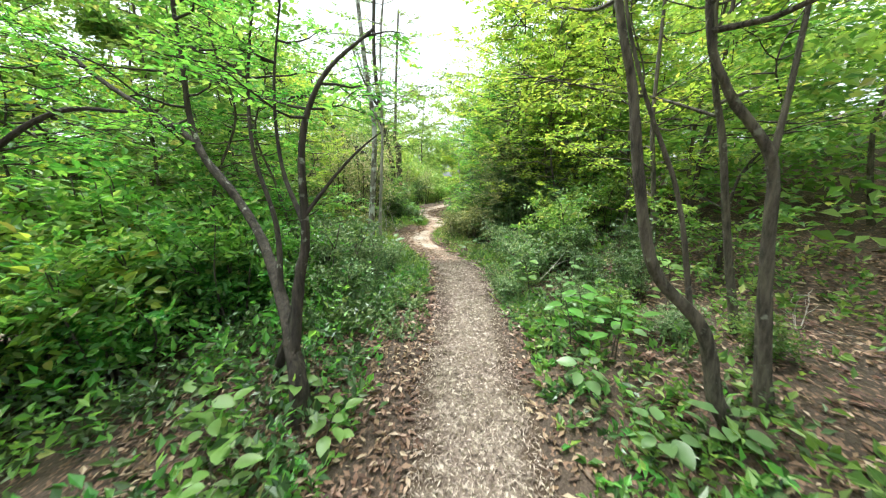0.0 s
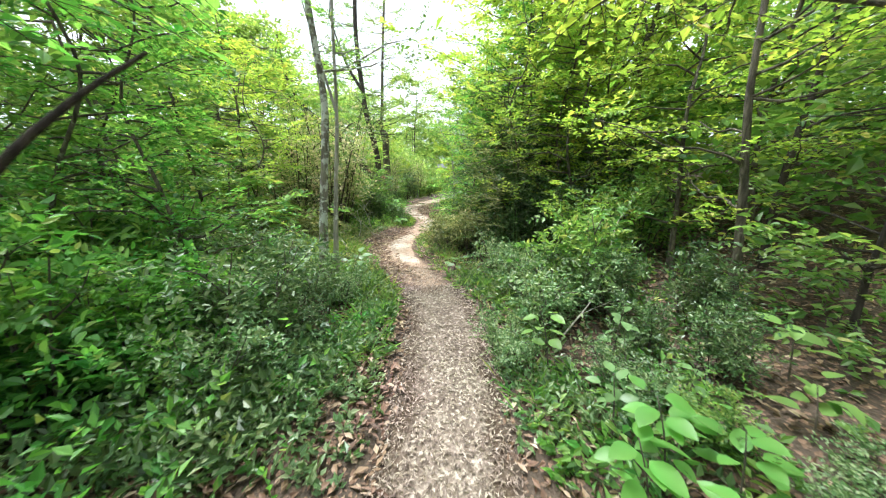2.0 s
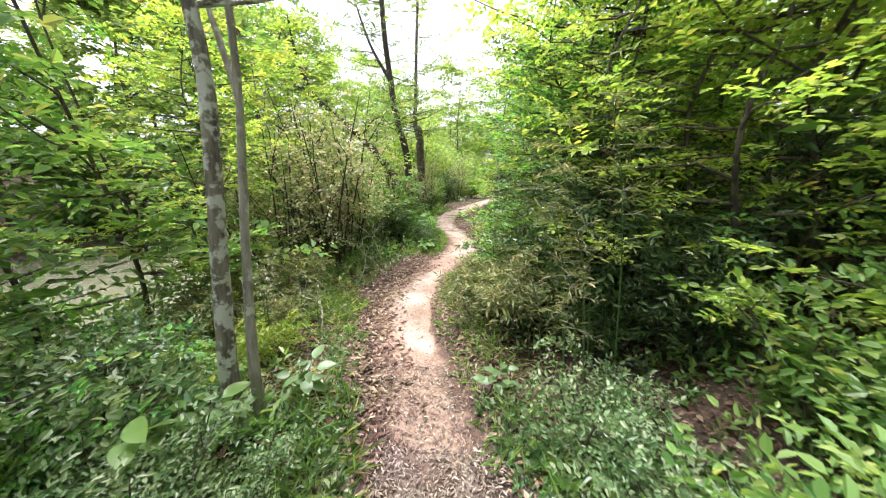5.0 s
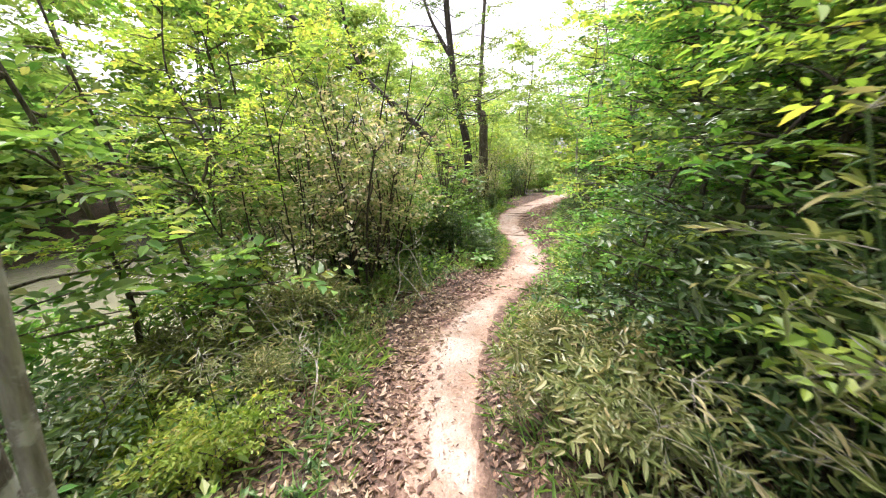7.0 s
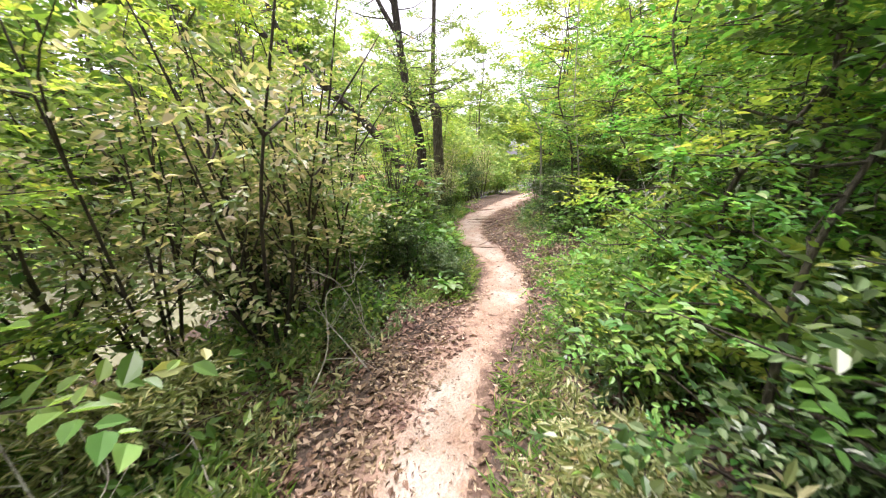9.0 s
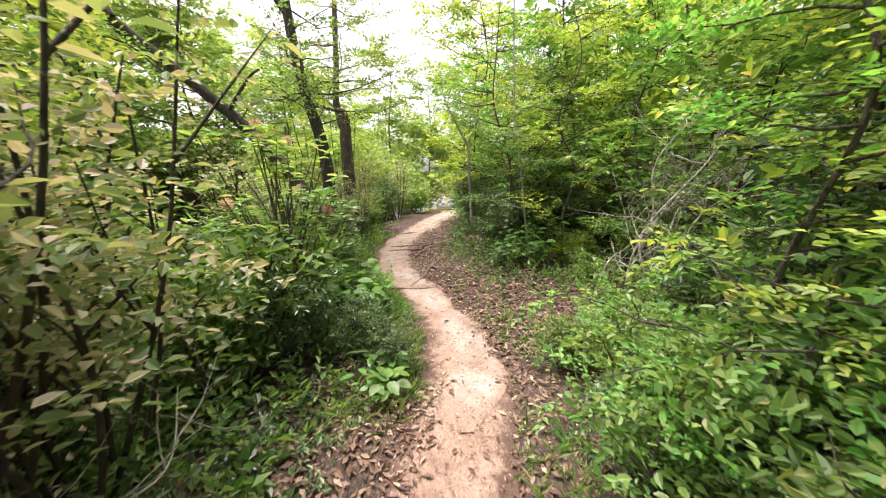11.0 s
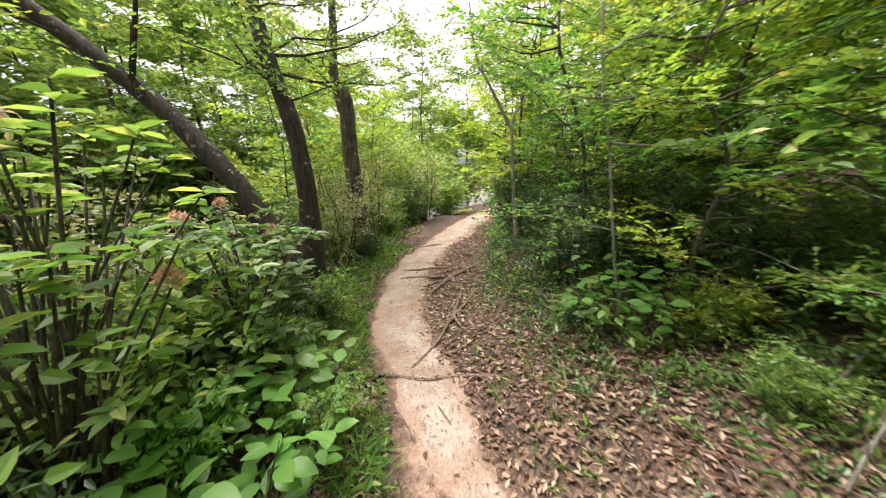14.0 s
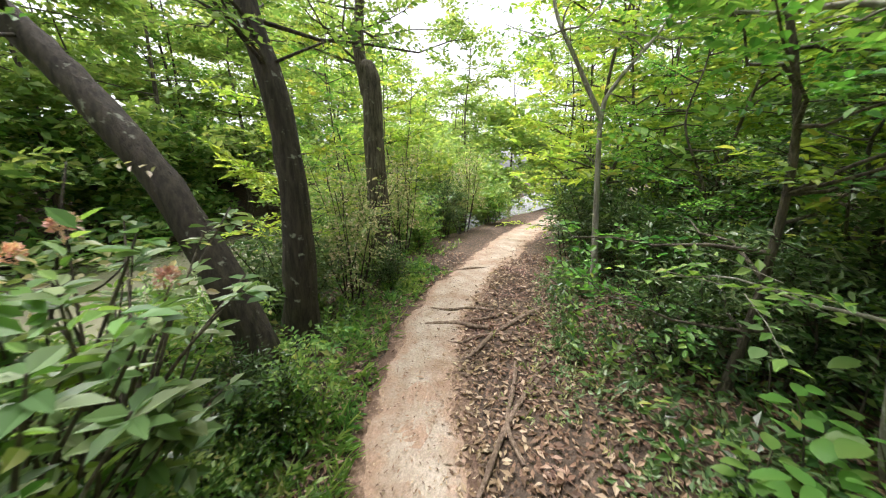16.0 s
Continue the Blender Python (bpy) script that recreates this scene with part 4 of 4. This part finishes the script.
litter("leaf_litter", "dry brown fallen leaves on the forest floor",
       [(13000, 0.33, 4.2, -1.0, 7.0), (8000, -2.0, -0.32, -0.5, 5.0), (12000, 4.0, 9.0, 0.0, 9.0), (4500, -1.2, -0.15, 5.0, 9.5), (1600, -0.45, 0.02, 5.2, 8.6), (4000, 0.3, 3.0, 6.0, 10.0), (15000, 0.2, 2.2, 9.8, 17.0), (5500, -1.8, -0.42, 9.8, 17.0), (300, -0.35, 0.4, 8.2, 20.0), (3000, 0.2, 3.0, 16, 22)],
       DEAD_LEAF, 0.055, 0.42)
litter("leaf_crumbs", "small brown leaf crumbs and needles on the sandy footpath", [(5200, -0.42, 0.42, 5.2, 18.0)], DEAD_LEAF, 0.026, 0.3, 0.028, 0.2)
litter("wood_chips", "shredded wood chips spread on the footpath", [(15000, -0.36, 0.36, 0.3, 5.0), (2200, -0.28, 0.28, 4.6, 5.8)], CHIP, 0.032, 0.24, 0.014, 0.25)


def far_wood(name, label, count, mat, s0, s1, y0, y1, top, size, low_ahead=True):
    """Distant foliage as countless leaves heaped into uneven crowns."""
    crowns = max(count // 260, 1)
    y, s = rng.uniform(y0, y1, crowns), rng.uniform(s0, s1, crowns)
    x = mid_of(np.minimum(y, 20)) + s
    lim = np.full(crowns, top)
    if low_ahead:
        az = np.degrees(np.arctan2(-x, y - 6))
        gap = (az > 1) & (az < 25) & (y > 6)
        lim = np.where(gap, np.minimum(lim, 1.5 + np.hypot(x, y - 6) * 0.25), lim)
    g = height(x, y)
    lim = np.maximum(lim, g + 1.6)
    c = np.stack([x, y, g + rng.uniform(0.03, 1.0, crowns) ** 0.8 * np.maximum(lim - g, 0.6)], 1)
    r = rng.uniform(0.7, 1.7, crowns)[:, None, None]
    d = unit(rng.standard_normal((crowns, 260, 3)))
    P = c[:, None] + d * r * np.array([1.2, 1.2, 0.6]) * rng.uniform(0.35, 1.0, (crowns, 260, 1))
    P = P.reshape(-1, 3)
    P = P[P[:, 2] > height(P[:, 0], P[:, 1]) - 0.1]
    D = rng.standard_normal(P.shape) * (1, 1, 0.4)
    U = np.array([0, 0, 1.0]) + rng.standard_normal(P.shape) * 0.5
    L = size * rng.uniform(0.6, 1.3, len(P))
    return tagged(mesh_object(name, [(*leaves(P, D, U, L, L * 0.6), mat)]), label, "woods", kind="stuff")


far_wood("far_woods", "haze-paled green woods on the far river bank", 52000, LEAF_FAR_HAZED, -30, -13, -8, 44, 15, 0.38)
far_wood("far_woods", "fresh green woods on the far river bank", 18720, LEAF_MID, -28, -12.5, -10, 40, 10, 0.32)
far_wood("far_woods", "green woods covering the slope", 30240, LEAF_FAR_HAZED, 7, 22, -10, 40, 12, 0.32)
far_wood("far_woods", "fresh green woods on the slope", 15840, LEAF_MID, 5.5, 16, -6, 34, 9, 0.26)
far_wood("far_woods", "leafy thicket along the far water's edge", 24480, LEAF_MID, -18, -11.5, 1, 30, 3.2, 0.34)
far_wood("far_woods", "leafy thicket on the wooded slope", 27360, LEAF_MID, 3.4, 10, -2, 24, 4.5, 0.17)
far_wood("far_woods", "hazy green woods beyond the bend of the river", 21600, LEAF_FAR_HAZED, -13, 10, 26, 56, 9, 0.36)
far_wood("far_woods", "haze-paled leafy thicket closing the bend of the footpath", 10400, LEAF_FAR_HAZED, -7, -1.2, 20.5, 27, 3.0, 0.2)
far_wood("far_woods", "haze-paled green thicket beyond the end of the river bend", 10400, LEAF_FAR_HAZED, -5, 3, 26, 34, 4.0, 0.25)


# ---------------------------------------------------------------- roots, dead branches
def root_thing(pts, r0, r1):
    p = np.array([(x, y, float(height(x, y)) + z) for x, y, z in pts])
    ob = mesh_object("root", [(*tube(smooth_line(p, 6), r0, r1, 8, 0.12), ROOT)], smooth=True)
    return tagged(ob, "bare brown tree root crossing the sandy footpath", "root", "roots across the footpath")


root_thing([(-1.0, 11.72, 0), (-0.62, 11.66, 0.02), (-0.35, 11.58, 0.025), (-0.02, 11.62, 0.02), (0.35, 11.5, -0.01)], 0.022, 0.012)
root_thing([(-0.48, 11.75, 0.02), (-0.3, 12.1, 0.022), (-0.14, 12.55, 0.03), (0.02, 12.9, 0.01), (0.2, 13.2, -0.01)], 0.014, 0.02)
root_thing([(-0.36, 11.5, 0.0), (-0.2, 11.2, 0.02), (-0.1, 11.0, -0.01)], 0.014, 0.008)
root_thing([(-0.95, 14.42, 0), (-0.66, 14.36, 0.03), (-0.4, 14.46, 0.025), (-0.1, 14.3, 0.0)], 0.024, 0.016)
root_thing([(-0.9, 14.0, 0.0), (-0.55, 14.06, 0.025), (-0.28, 13.92, 0.03), (0.1, 14.0, 0.0)], 0.03, 0.016)
root_thing([(-0.62, 13.3, 0.0), (-0.4, 13.42, 0.02), (-0.2, 13.7, 0.02), (0.15, 14.1, 0.02), (0.5, 14.4, 0.0)], 0.014, 0.03)
root_thing([(-0.8, 16.0, 0.0), (-0.5, 16.1, 0.03), (-0.1, 16.3, 0.0)], 0.026, 0.016)
root_thing([(-0.05, 12.3, 0.02), (-0.12, 12.6, 0.03), (-0.05, 13.0, 0.02), (-0.02, 13.3, 0.0)], 0.012, 0.018)
root_thing([(-0.75, 13.72, 0.0), (-0.5, 13.66, 0.02), (-0.3, 13.78, 0.024), (0.05, 13.7, 0.0)], 0.016, 0.01)
root_thing([(-0.45, 14.2, 0.0), (-0.25, 14.12, 0.024), (0.0, 14.2, 0.02), (0.35, 14.05, 0.0)], 0.018, 0.012)
root_thing([(-0.95, 12.9, 0.0), (-0.7, 12.85, 0.015), (-0.45, 12.95, 0.012), (-0.3, 12.9, 0.0)], 0.009, 0.006)
root_thing([(-0.3, 12.6, 0.0), (-0.05, 12.75, 0.02), (0.1, 13.1, 0.02), (0.35, 13.4, 0.0)], 0.01, 0.012)
root_thing([(-0.25, 10.6, 0.0), (0.0, 10.75, 0.012), (0.2, 10.72, 0.0)], 0.01, 0.007)
root_thing([(0.02, 10.2, 0.012), (0.22, 10.35, 0.015), (0.4, 10.3, 0.0)], 0.01, 0.006)
root_thing([(-0.35, 12.0, 0.0), (-0.15, 11.95, 0.016), (0.05, 12.05, 0.01), (0.3, 12.3, 0.0)], 0.012, 0.01)


def dead_branch(base, tip, bend, side_twigs, r0=0.012, label="bare grey dead branch with broken twigs"):
    """A leafless branch with forking twigs."""
    base, tip = ((x, y, z + float(grade(y))) for x, y, z in (base, tip))
    root = thing("dead_branch", tuple(base), label, "branch", "dead branches")
    base, tip = np.asarray(base, float), np.asarray(tip, float) - np.asarray(base, float)
    size, r0 = np.linalg.norm(tip), r0 * 0.85
    sway = rng.standard_normal((3, 3)) * size * 0.045
    line = smooth_line([(0, 0, 0), tip * 0.25 + np.asarray(bend) * 0.8 + sway[0], tip * 0.5 + np.asarray(bend) * 1.3 + sway[1], tip * 0.77 + np.asarray(bend) + sway[2], tip], 6)
    mesh_object("bough", [(*tube(line, r0, r0 * 0.3, 6, 0.1), DEADWOOD)], root, smooth=True)
    for _ in range(side_twigs):
        k = rng.integers(3, len(line) - 1)
        ln = np.linalg.norm(tip) * rng.uniform(0.15, 0.4)
        d = unit(tip) * 0.7 + rng.standard_normal(3) * 0.55
        t = limb_line(line[k], d, ln, 0.0, 5)
        ts = [tube(t, r0 * 0.42, r0 * 0.12, 5, 0.1)]
        for _ in range(3):
            j = rng.integers(1, 5)
            ts.append(tube(limb_line(t[j], unit(d) + rng.standard_normal(3) * 0.6, ln * 0.4, 0.0, 4), r0 * 0.2, r0 * 0.08, 4, 0.1))
        mesh_object("twig", [(*joined(ts), DEADWOOD)], root, smooth=True)
    return root


dead_branch((1.7, 10.3, 0.2), (2.7, 10.5, 1.75), (-0.05, 0, 0.15), 12, 0.016)
dead_branch((1.85, 10.7, 0.25), (3.0, 10.9, 1.35), (0, 0, 0.2), 12, 0.014)
dead_branch((2.2, 10.5, 0.3), (2.1, 10.9, 1.95), (0.1, 0, 0.1), 10, 0.014)
dead_branch((1.9, 11.0, 0.3), (3.2, 10.8, 2.2), (0, 0, 0.1), 12, 0.014)
dead_branch((1.5, 10.1, 0.15), (2.5, 10.0, 1.0), (0, 0.1, 0.12), 9, 0.012)
dead_branch((1.45, 10.5, 0.15), (2.2, 10.2, 1.4), (0, 0.1, 0.1), 9, 0.011)
dead_branch((2.5, 10.4, 0.4), (1.9, 10.2, 1.6), (0, 0, 0.2), 9, 0.012)
dead_branch((-1.51, 6.36, 0.08), (-2.64, 6.12, 0.3), (0, 0, 0.04), 7, 0.014)
dead_branch((-1.5, 6.0, 0.0), (-2.6, 6.3, 0.5), (0, 0, 0.1), 8, 0.01)
dead_branch((-1.2, 6.8, 0.0), (-2.2, 7.5, 0.4), (0, 0, 0.1), 9, 0.008)
dead_branch((-1.25, 6.4, 0.05), (-2.5, 6.9, 0.42), (0, 0, 0.05), 7, 0.012)
dead_branch((-1.1, 6.1, 0.02), (-1.9, 6.9, 0.35), (0, 0, 0.1), 7, 0.009)
dead_branch((-1.6, 7.1, 0.0), (-2.9, 6.8, 0.5), (0, 0, 0.1), 6, 0.01)
dead_branch((-1.0, 7.9, 0.02), (-1.7, 8.2, 0.55), (0, 0, 0.1), 7, 0.008)
dead_branch((-1.3, 7.5, 0.02), (-1.4, 8.6, 0.7), (0, 0, 0.05), 7, 0.008)
dead_branch((-1.05, 8.3, 0.0), (-1.5, 8.0, 0.75), (0, 0, 0.05), 6, 0.008)
dead_branch((-1.3, 10.7, 0.1), (-2.4, 10.9, 1.1), (0, 0, 0.12), 7, 0.009)
dead_branch((-1.4, 11.4, 0.0), (-2.6, 11.2, 0.7), (0, 0, 0.1), 6, 0.01)
dead_branch((1.15, 3.6, 0.2), (2.1, 4.6, 0.9), (0, 0, 0.1), 6, 0.008)
dead_branch((0.9, 7.8, 0.05), (1.9, 8.1, 0.6), (0, 0, 0.1), 6, 0.009)
dead_branch((2.3, 2.0, 0.2), (3.2, 2.7, 0.4), (0, 0, 0.1), 4, 0.012)
dead_branch((1.52, 10.0, 0.16), (2.3, 10.1, 1.85), (-0.1, 0, 0.08), 13, 0.017)
dead_branch((1.7, 9.9, 0.2), (2.5, 10.1, 1.35), (-0.08, 0, 0.15), 12, 0.014)
dead_branch((1.6, 10.2, 0.2), (2.15, 10.2, 2.1), (-0.1, 0.05, 0.0), 12, 0.014)
dead_branch((1.45, 9.8, 0.12), (2.1, 9.7, 0.85), (0, 0, 0.12), 9, 0.011)


# ---------------------------------------------------------------- broad leaved seedlings
def leaf_blade(length, width):
    """One ovate leaf with midrib fold, wavy edge and thickness of a blade."""
    f = np.linspace(0, 1, 7)
    w = np.sin(np.pi * f ** 0.8) ** 0.8 * width * 0.5
    w[0], w[-1] = 0.002, 0.0
    zc = -0.16 * length * f ** 2
    mid = np.stack([f * length, 0 * f, zc], 1)
    lo = np.stack([f * length, -w, zc + 0.22 * w], 1)
    hi = np.stack([f * length, w, zc + 0.22 * w], 1)
    V = np.vstack([mid, lo, hi])
    F = []
    for k in range(6):
        F += [[k, k + 1, 7 + k + 1, 7 + k], [k, 14 + k, 14 + k + 1, k + 1]]
    return V, np.array(F)


def seedling(x, y, tall, count, size, mat, label, lean=(0.0, 0.0), wide=0.62):
    base = ground_at(x, y, 0.02)
    root = thing("seedling", base, label, "seedling", "broad leaved seedlings")
    line = smooth_line([(0, 0, 0), (lean[0] * 0.4, lean[1] * 0.4, tall * 0.6), (lean[0], lean[1], tall)], 5)
    mesh_object("stem", [(*tube(line, 0.006, 0.002, 6, 0.05), BARK)], root, smooth=True)
    proto = None
    for k in range(count):
        f = 0.35 + 0.65 * (k + 1) / count
        p = line[min(int(f * (len(line) - 1)), len(line) - 1)]
        a = k * 137.5 + rng.uniform(-25, 25)
        if proto is None:
            proto = mesh_object("leaf", [(*leaf_blade(size, size * wide), mat)], root, smooth=True)
            ob = proto
        else:
            ob = new("leaf", proto.data)
            ob.parent = root
        stalk = size * rng.uniform(0.1, 0.9)
        ob.matrix_local = Matrix.Translation(Vector(p) + Vector((math.cos(radians(a)), math.sin(radians(a)), 0.1)) * stalk) @ pose(0, 0, 0, rng.uniform(-25, 25), rng.uniform(-25, 15), a) @ Matrix.Diagonal((*[rng.uniform(0.7, 1.15)] * 3, 1))
    return root


YELLOW_LEAF = leaf_material("fallen_yellow_leaf", [(0.0, (0.62, 0.44, 0.04)), (1.0, (0.70, 0.52, 0.06))], 0.5, 0.3)
ob = mesh_object("fallen_leaf", [(*leaf_blade(0.07, 0.05), YELLOW_LEAF)], smooth=True)
ob.matrix_world = pose(-1.71, 6.28, float(height(-1.71, 6.28)) + 0.05, 8, -6, 40)
tagged(ob, "single bright yellow leaf fallen on the undergrowth", "leaf")
GL = "broad leaved green seedling growing from the leaf litter"
def seedlings(mat, *spots):
    """spots: (x, y, height, leaves, leaf length)"""
    for x, y, tall, n, size in spots:
        seedling(x, y, tall, n, size, mat, GL, (rng.uniform(-0.1, 0.1), rng.uniform(-0.1, 0.1)))


seedlings(LEAF_GREY, (1.15, 1.45, 0.22, 12, 0.12), (1.42, 1.35, 0.2, 10, 0.12), (0.92, 1.95, 0.25, 12, 0.12), (1.25, 2.15, 0.4, 10, 0.09), (1.08, 2.75, 0.42, 12, 0.08), (1.42, 2.85, 0.36, 10, 0.075), (1.35, 3.3, 0.45, 10, 0.1),
          (0.42, 5.45, 0.2, 14, 0.1), (-0.8, 5.2, 0.3, 12, 0.12), (-1.05, 3.6, 0.5, 12, 0.11), (-1.4, 3.3, 0.6, 12, 0.12), (1.25, 12.6, 0.6, 12, 0.1))
seedlings(LEAF_MID, (0.95, 3.3, 0.5, 12, 0.1), (-0.62, 1.55, 0.2, 10, 0.11), (-0.85, 1.75, 0.24, 12, 0.11), (-1.05, 1.4, 0.3, 12, 0.12), (-0.95, 1.15, 0.3, 12, 0.12), (-1.35, 1.6, 0.35, 12, 0.12), (1.9, 2.6, 0.3, 9, 0.12),
          (2.2, 3.0, 0.4, 9, 0.12), (-1.0, 4.85, 0.4, 14, 0.14), (-1.25, 4.6, 0.5, 14, 0.14), (-1.55, 4.8, 0.5, 12, 0.13), (0.75, 8.2, 0.3, 12, 0.1), (1.0, 8.0, 0.35, 12, 0.1), (-0.6, 9.35, 0.25, 14, 0.11))
seedlings(LEAF_MID, (-1.15, 11.1, 0.5, 14, 0.14), (-1.3, 10.9, 0.55, 14, 0.15), (-1.0, 11.6, 0.4, 12, 0.13), (-1.4, 11.5, 0.55, 12, 0.14), (1.75, 10.45, 0.4, 10, 0.11), (0.85, 12.1, 0.3, 12, 0.1), (1.0, 11.9, 0.35, 14, 0.11),
          (1.2, 12.0, 0.42, 14, 0.12), (1.15, 11.7, 0.3, 14, 0.11), (1.35, 11.75, 0.4, 12, 0.12), (1.45, 12.4, 0.7, 14, 0.12))
seedlings(LEAF_GREEN, (1.02, 2.35, 0.42, 14, 0.13), (1.25, 2.2, 0.36, 14, 0.13), (1.18, 2.5, 0.46, 14, 0.12), (1.42, 2.42, 0.36, 12, 0.13))
seedlings(LEAF_DARK, (-0.75, 9.6, 0.28, 14, 0.12))


seedlings(LEAF_GREEN, (-0.95, 10.45, 0.42, 14, 0.13), (-1.15, 10.3, 0.5, 14, 0.14), (-1.3, 10.55, 0.55, 14, 0.14), (-0.85, 10.65, 0.36, 12, 0.12), (-1.05, 10.75, 0.45, 14, 0.14), (-1.45, 10.35, 0.6, 14, 0.14), (-0.6, 9.5, 0.2, 14, 0.09), (-0.7, 9.25, 0.22, 14, 0.09))
seedlings(LEAF_GREEN, (-1.05, 10.95, 0.5, 14, 0.15), (-0.92, 11.2, 0.36, 12, 0.13), (-1.3, 10.75, 0.55, 14, 0.15), (-1.15, 11.35, 0.5, 12, 0.14),
          (0.95, 11.95, 0.4, 14, 0.11), (1.15, 11.85, 0.5, 14, 0.12), (1.35, 12.0, 0.6, 14, 0.12), (1.3, 11.6, 0.42, 14, 0.11), (1.5, 11.8, 0.6, 14, 0.12), (1.1, 12.2, 0.45, 14, 0.1))


# ---------------------------------------------------------------- flowering rhododendron by the bank
def rhododendron(x, y, stems, label, mat=LEAF_GREY):
    """stems: end points of the twigs, each with a whorl of leathery leaves; some end in a flower head."""
    base = ground_at(x, y, 0.03)
    root = thing("rhododendron", base, label, "shrub", "rhododendrons on the bank")
    b = np.asarray(base)
    for tip, bloom in stems:
        e = np.asarray(tip, float) - b
        line = smooth_line([(0, 0, 0), e * (0.35, 0.35, 0.55) + rng.standard_normal(3) * 0.05, e], 6)
        st = mesh_object("stem", [(*tube(line, 0.011, 0.004, 6, 0.08), BARK)], root, smooth=True)
        a = np.arange(9) * 2.4 + rng.uniform(0, 6)
        D = np.stack([np.cos(a), np.sin(a), rng.uniform(-0.1, 0.4, 9)], 1)
        C = np.repeat(e[None], 9, 0) - np.stack([0 * a, 0 * a, rng.uniform(0, 0.09, 9)], 1)
        L = rng.uniform(0.09, 0.13, 9)
        mesh_object("leaf_whorl", [(*leaves(C, D, np.array([0, 0, 1.0]) + rng.standard_normal((9, 3)) * 0.2, L, L * 0.42, fine=True), mat)], st)
        if bloom:
            d = unit(rng.standard_normal((90, 3)) + (0, 0, 0.9))
            P = e + d * rng.uniform(0.015, 0.045, (90, 1)) + (0, 0, 0.03)
            mesh_object("blossom", [(*leaves(P, d + rng.standard_normal((90, 3)) * 0.5, rng.standard_normal((90, 3)), np.full(90, 0.028), np.full(90, 0.02)), PETAL)], st)
    return root


def cane(x, y, tall, lean, count=24):
    """A leaning cane with fans of long narrow leaves towards its tip."""
    base = ground_at(x, y, 0.02)
    root = thing("cane", base, "river cane with long narrow olive green leaves", "cane", "canes beside the footpath")
    line = smooth_line([(0, 0, 0), (lean[0] * 0.3, lean[1] * 0.3, tall * 0.6), (lean[0], lean[1], tall)], 6)
    mesh_object("stalk", [(*tube(line, 0.0045, 0.0018, 6, 0.03), LEAF_DARK)], root, smooth=True)
    starts, dirs = [], []
    for _ in range(count):
        k = rng.integers(6, len(line))
        starts.append(line[k])
        a = rng.uniform(0, 2 * np.pi)
        dirs.append((math.cos(a), math.sin(a), rng.uniform(-0.1, 0.5)))
    lv, tw = sprays(starts, dirs, 0.15, 6, 0.056, 0.17, 0.45, 0.6, fine=True, twig=0.0015, droop=0.2)
    mesh_object("foliage", [(*lv, LEAF_OLIVE), (*tw, BARK_PALE)], root)
    return root


for x, y, tall, lx, ly in ((0.78, 5.35, 1.42, -0.26, 0.0), (0.85, 5.2, 1.4, -0.25, -0.02), (0.95, 5.45, 1.5, -0.3, -0.1), (0.82, 5.55, 1.2, -0.25, 0.05), (1.05, 5.3, 1.6, -0.2, -0.05), (1.15, 5.55, 1.78, -0.25, 0.0), (0.68, 5.62, 0.85, -0.18, 0.0), (0.78, 5.15, 0.85, -0.1, -0.05),
                           (0.98, 5.7, 1.2, -0.2, 0.0), (1.35, 5.7, 1.6, -0.1, 0.0), (0.62, 5.8, 0.6, -0.12, 0.0)):
    cane(x + 0.12, y + 0.05, tall * 1.12, (lx, ly))


for x, y, tall in ((-1.35, 5.75, 0.75), (-1.6, 6.05, 0.8), (-1.15, 6.15, 0.55), (-1.8, 5.7, 0.8), (-1.45, 6.4, 0.6)):
    cane(x, y, tall, (0.1, -0.08), 16)


def tips(cx, cy, cz, rx, rz, n, blooms):
    out = [((cx + rng.uniform(-rx, rx), cy + rng.uniform(-rx, rx), cz + rng.uniform(-rz, rz)), False) for _ in range(n)]
    return out + [(p, True) for p in blooms]


rhododendron(-1.75, 11.75, tips(-1.85, 11.8, 0.9, 0.6, 0.55, 55, [(-1.9, 11.9, 1.33), (-2.2, 11.9, 1.20), (-1.6, 12.0, 1.1)]), "rhododendron with pale pink flower heads and leathery leaves")
rhododendron(-1.6, 10.35, tips(-1.75, 10.4, 1.15, 0.6, 0.75, 85, [(-1.5, 10.4, 1.75), (-1.75, 10.45, 1.9), (-1.95, 10.2, 1.25), (-1.25, 10.6, 1.15)]), "rhododendron with fading pink flower heads", LEAF_MID)
rhododendron(-1.5, 11.3, tips(-1.5, 11.35, 0.8, 0.4, 0.5, 44, [(-1.75, 11.3, 1.3)]), "rhododendron with pale leathery leaves beside the bank")
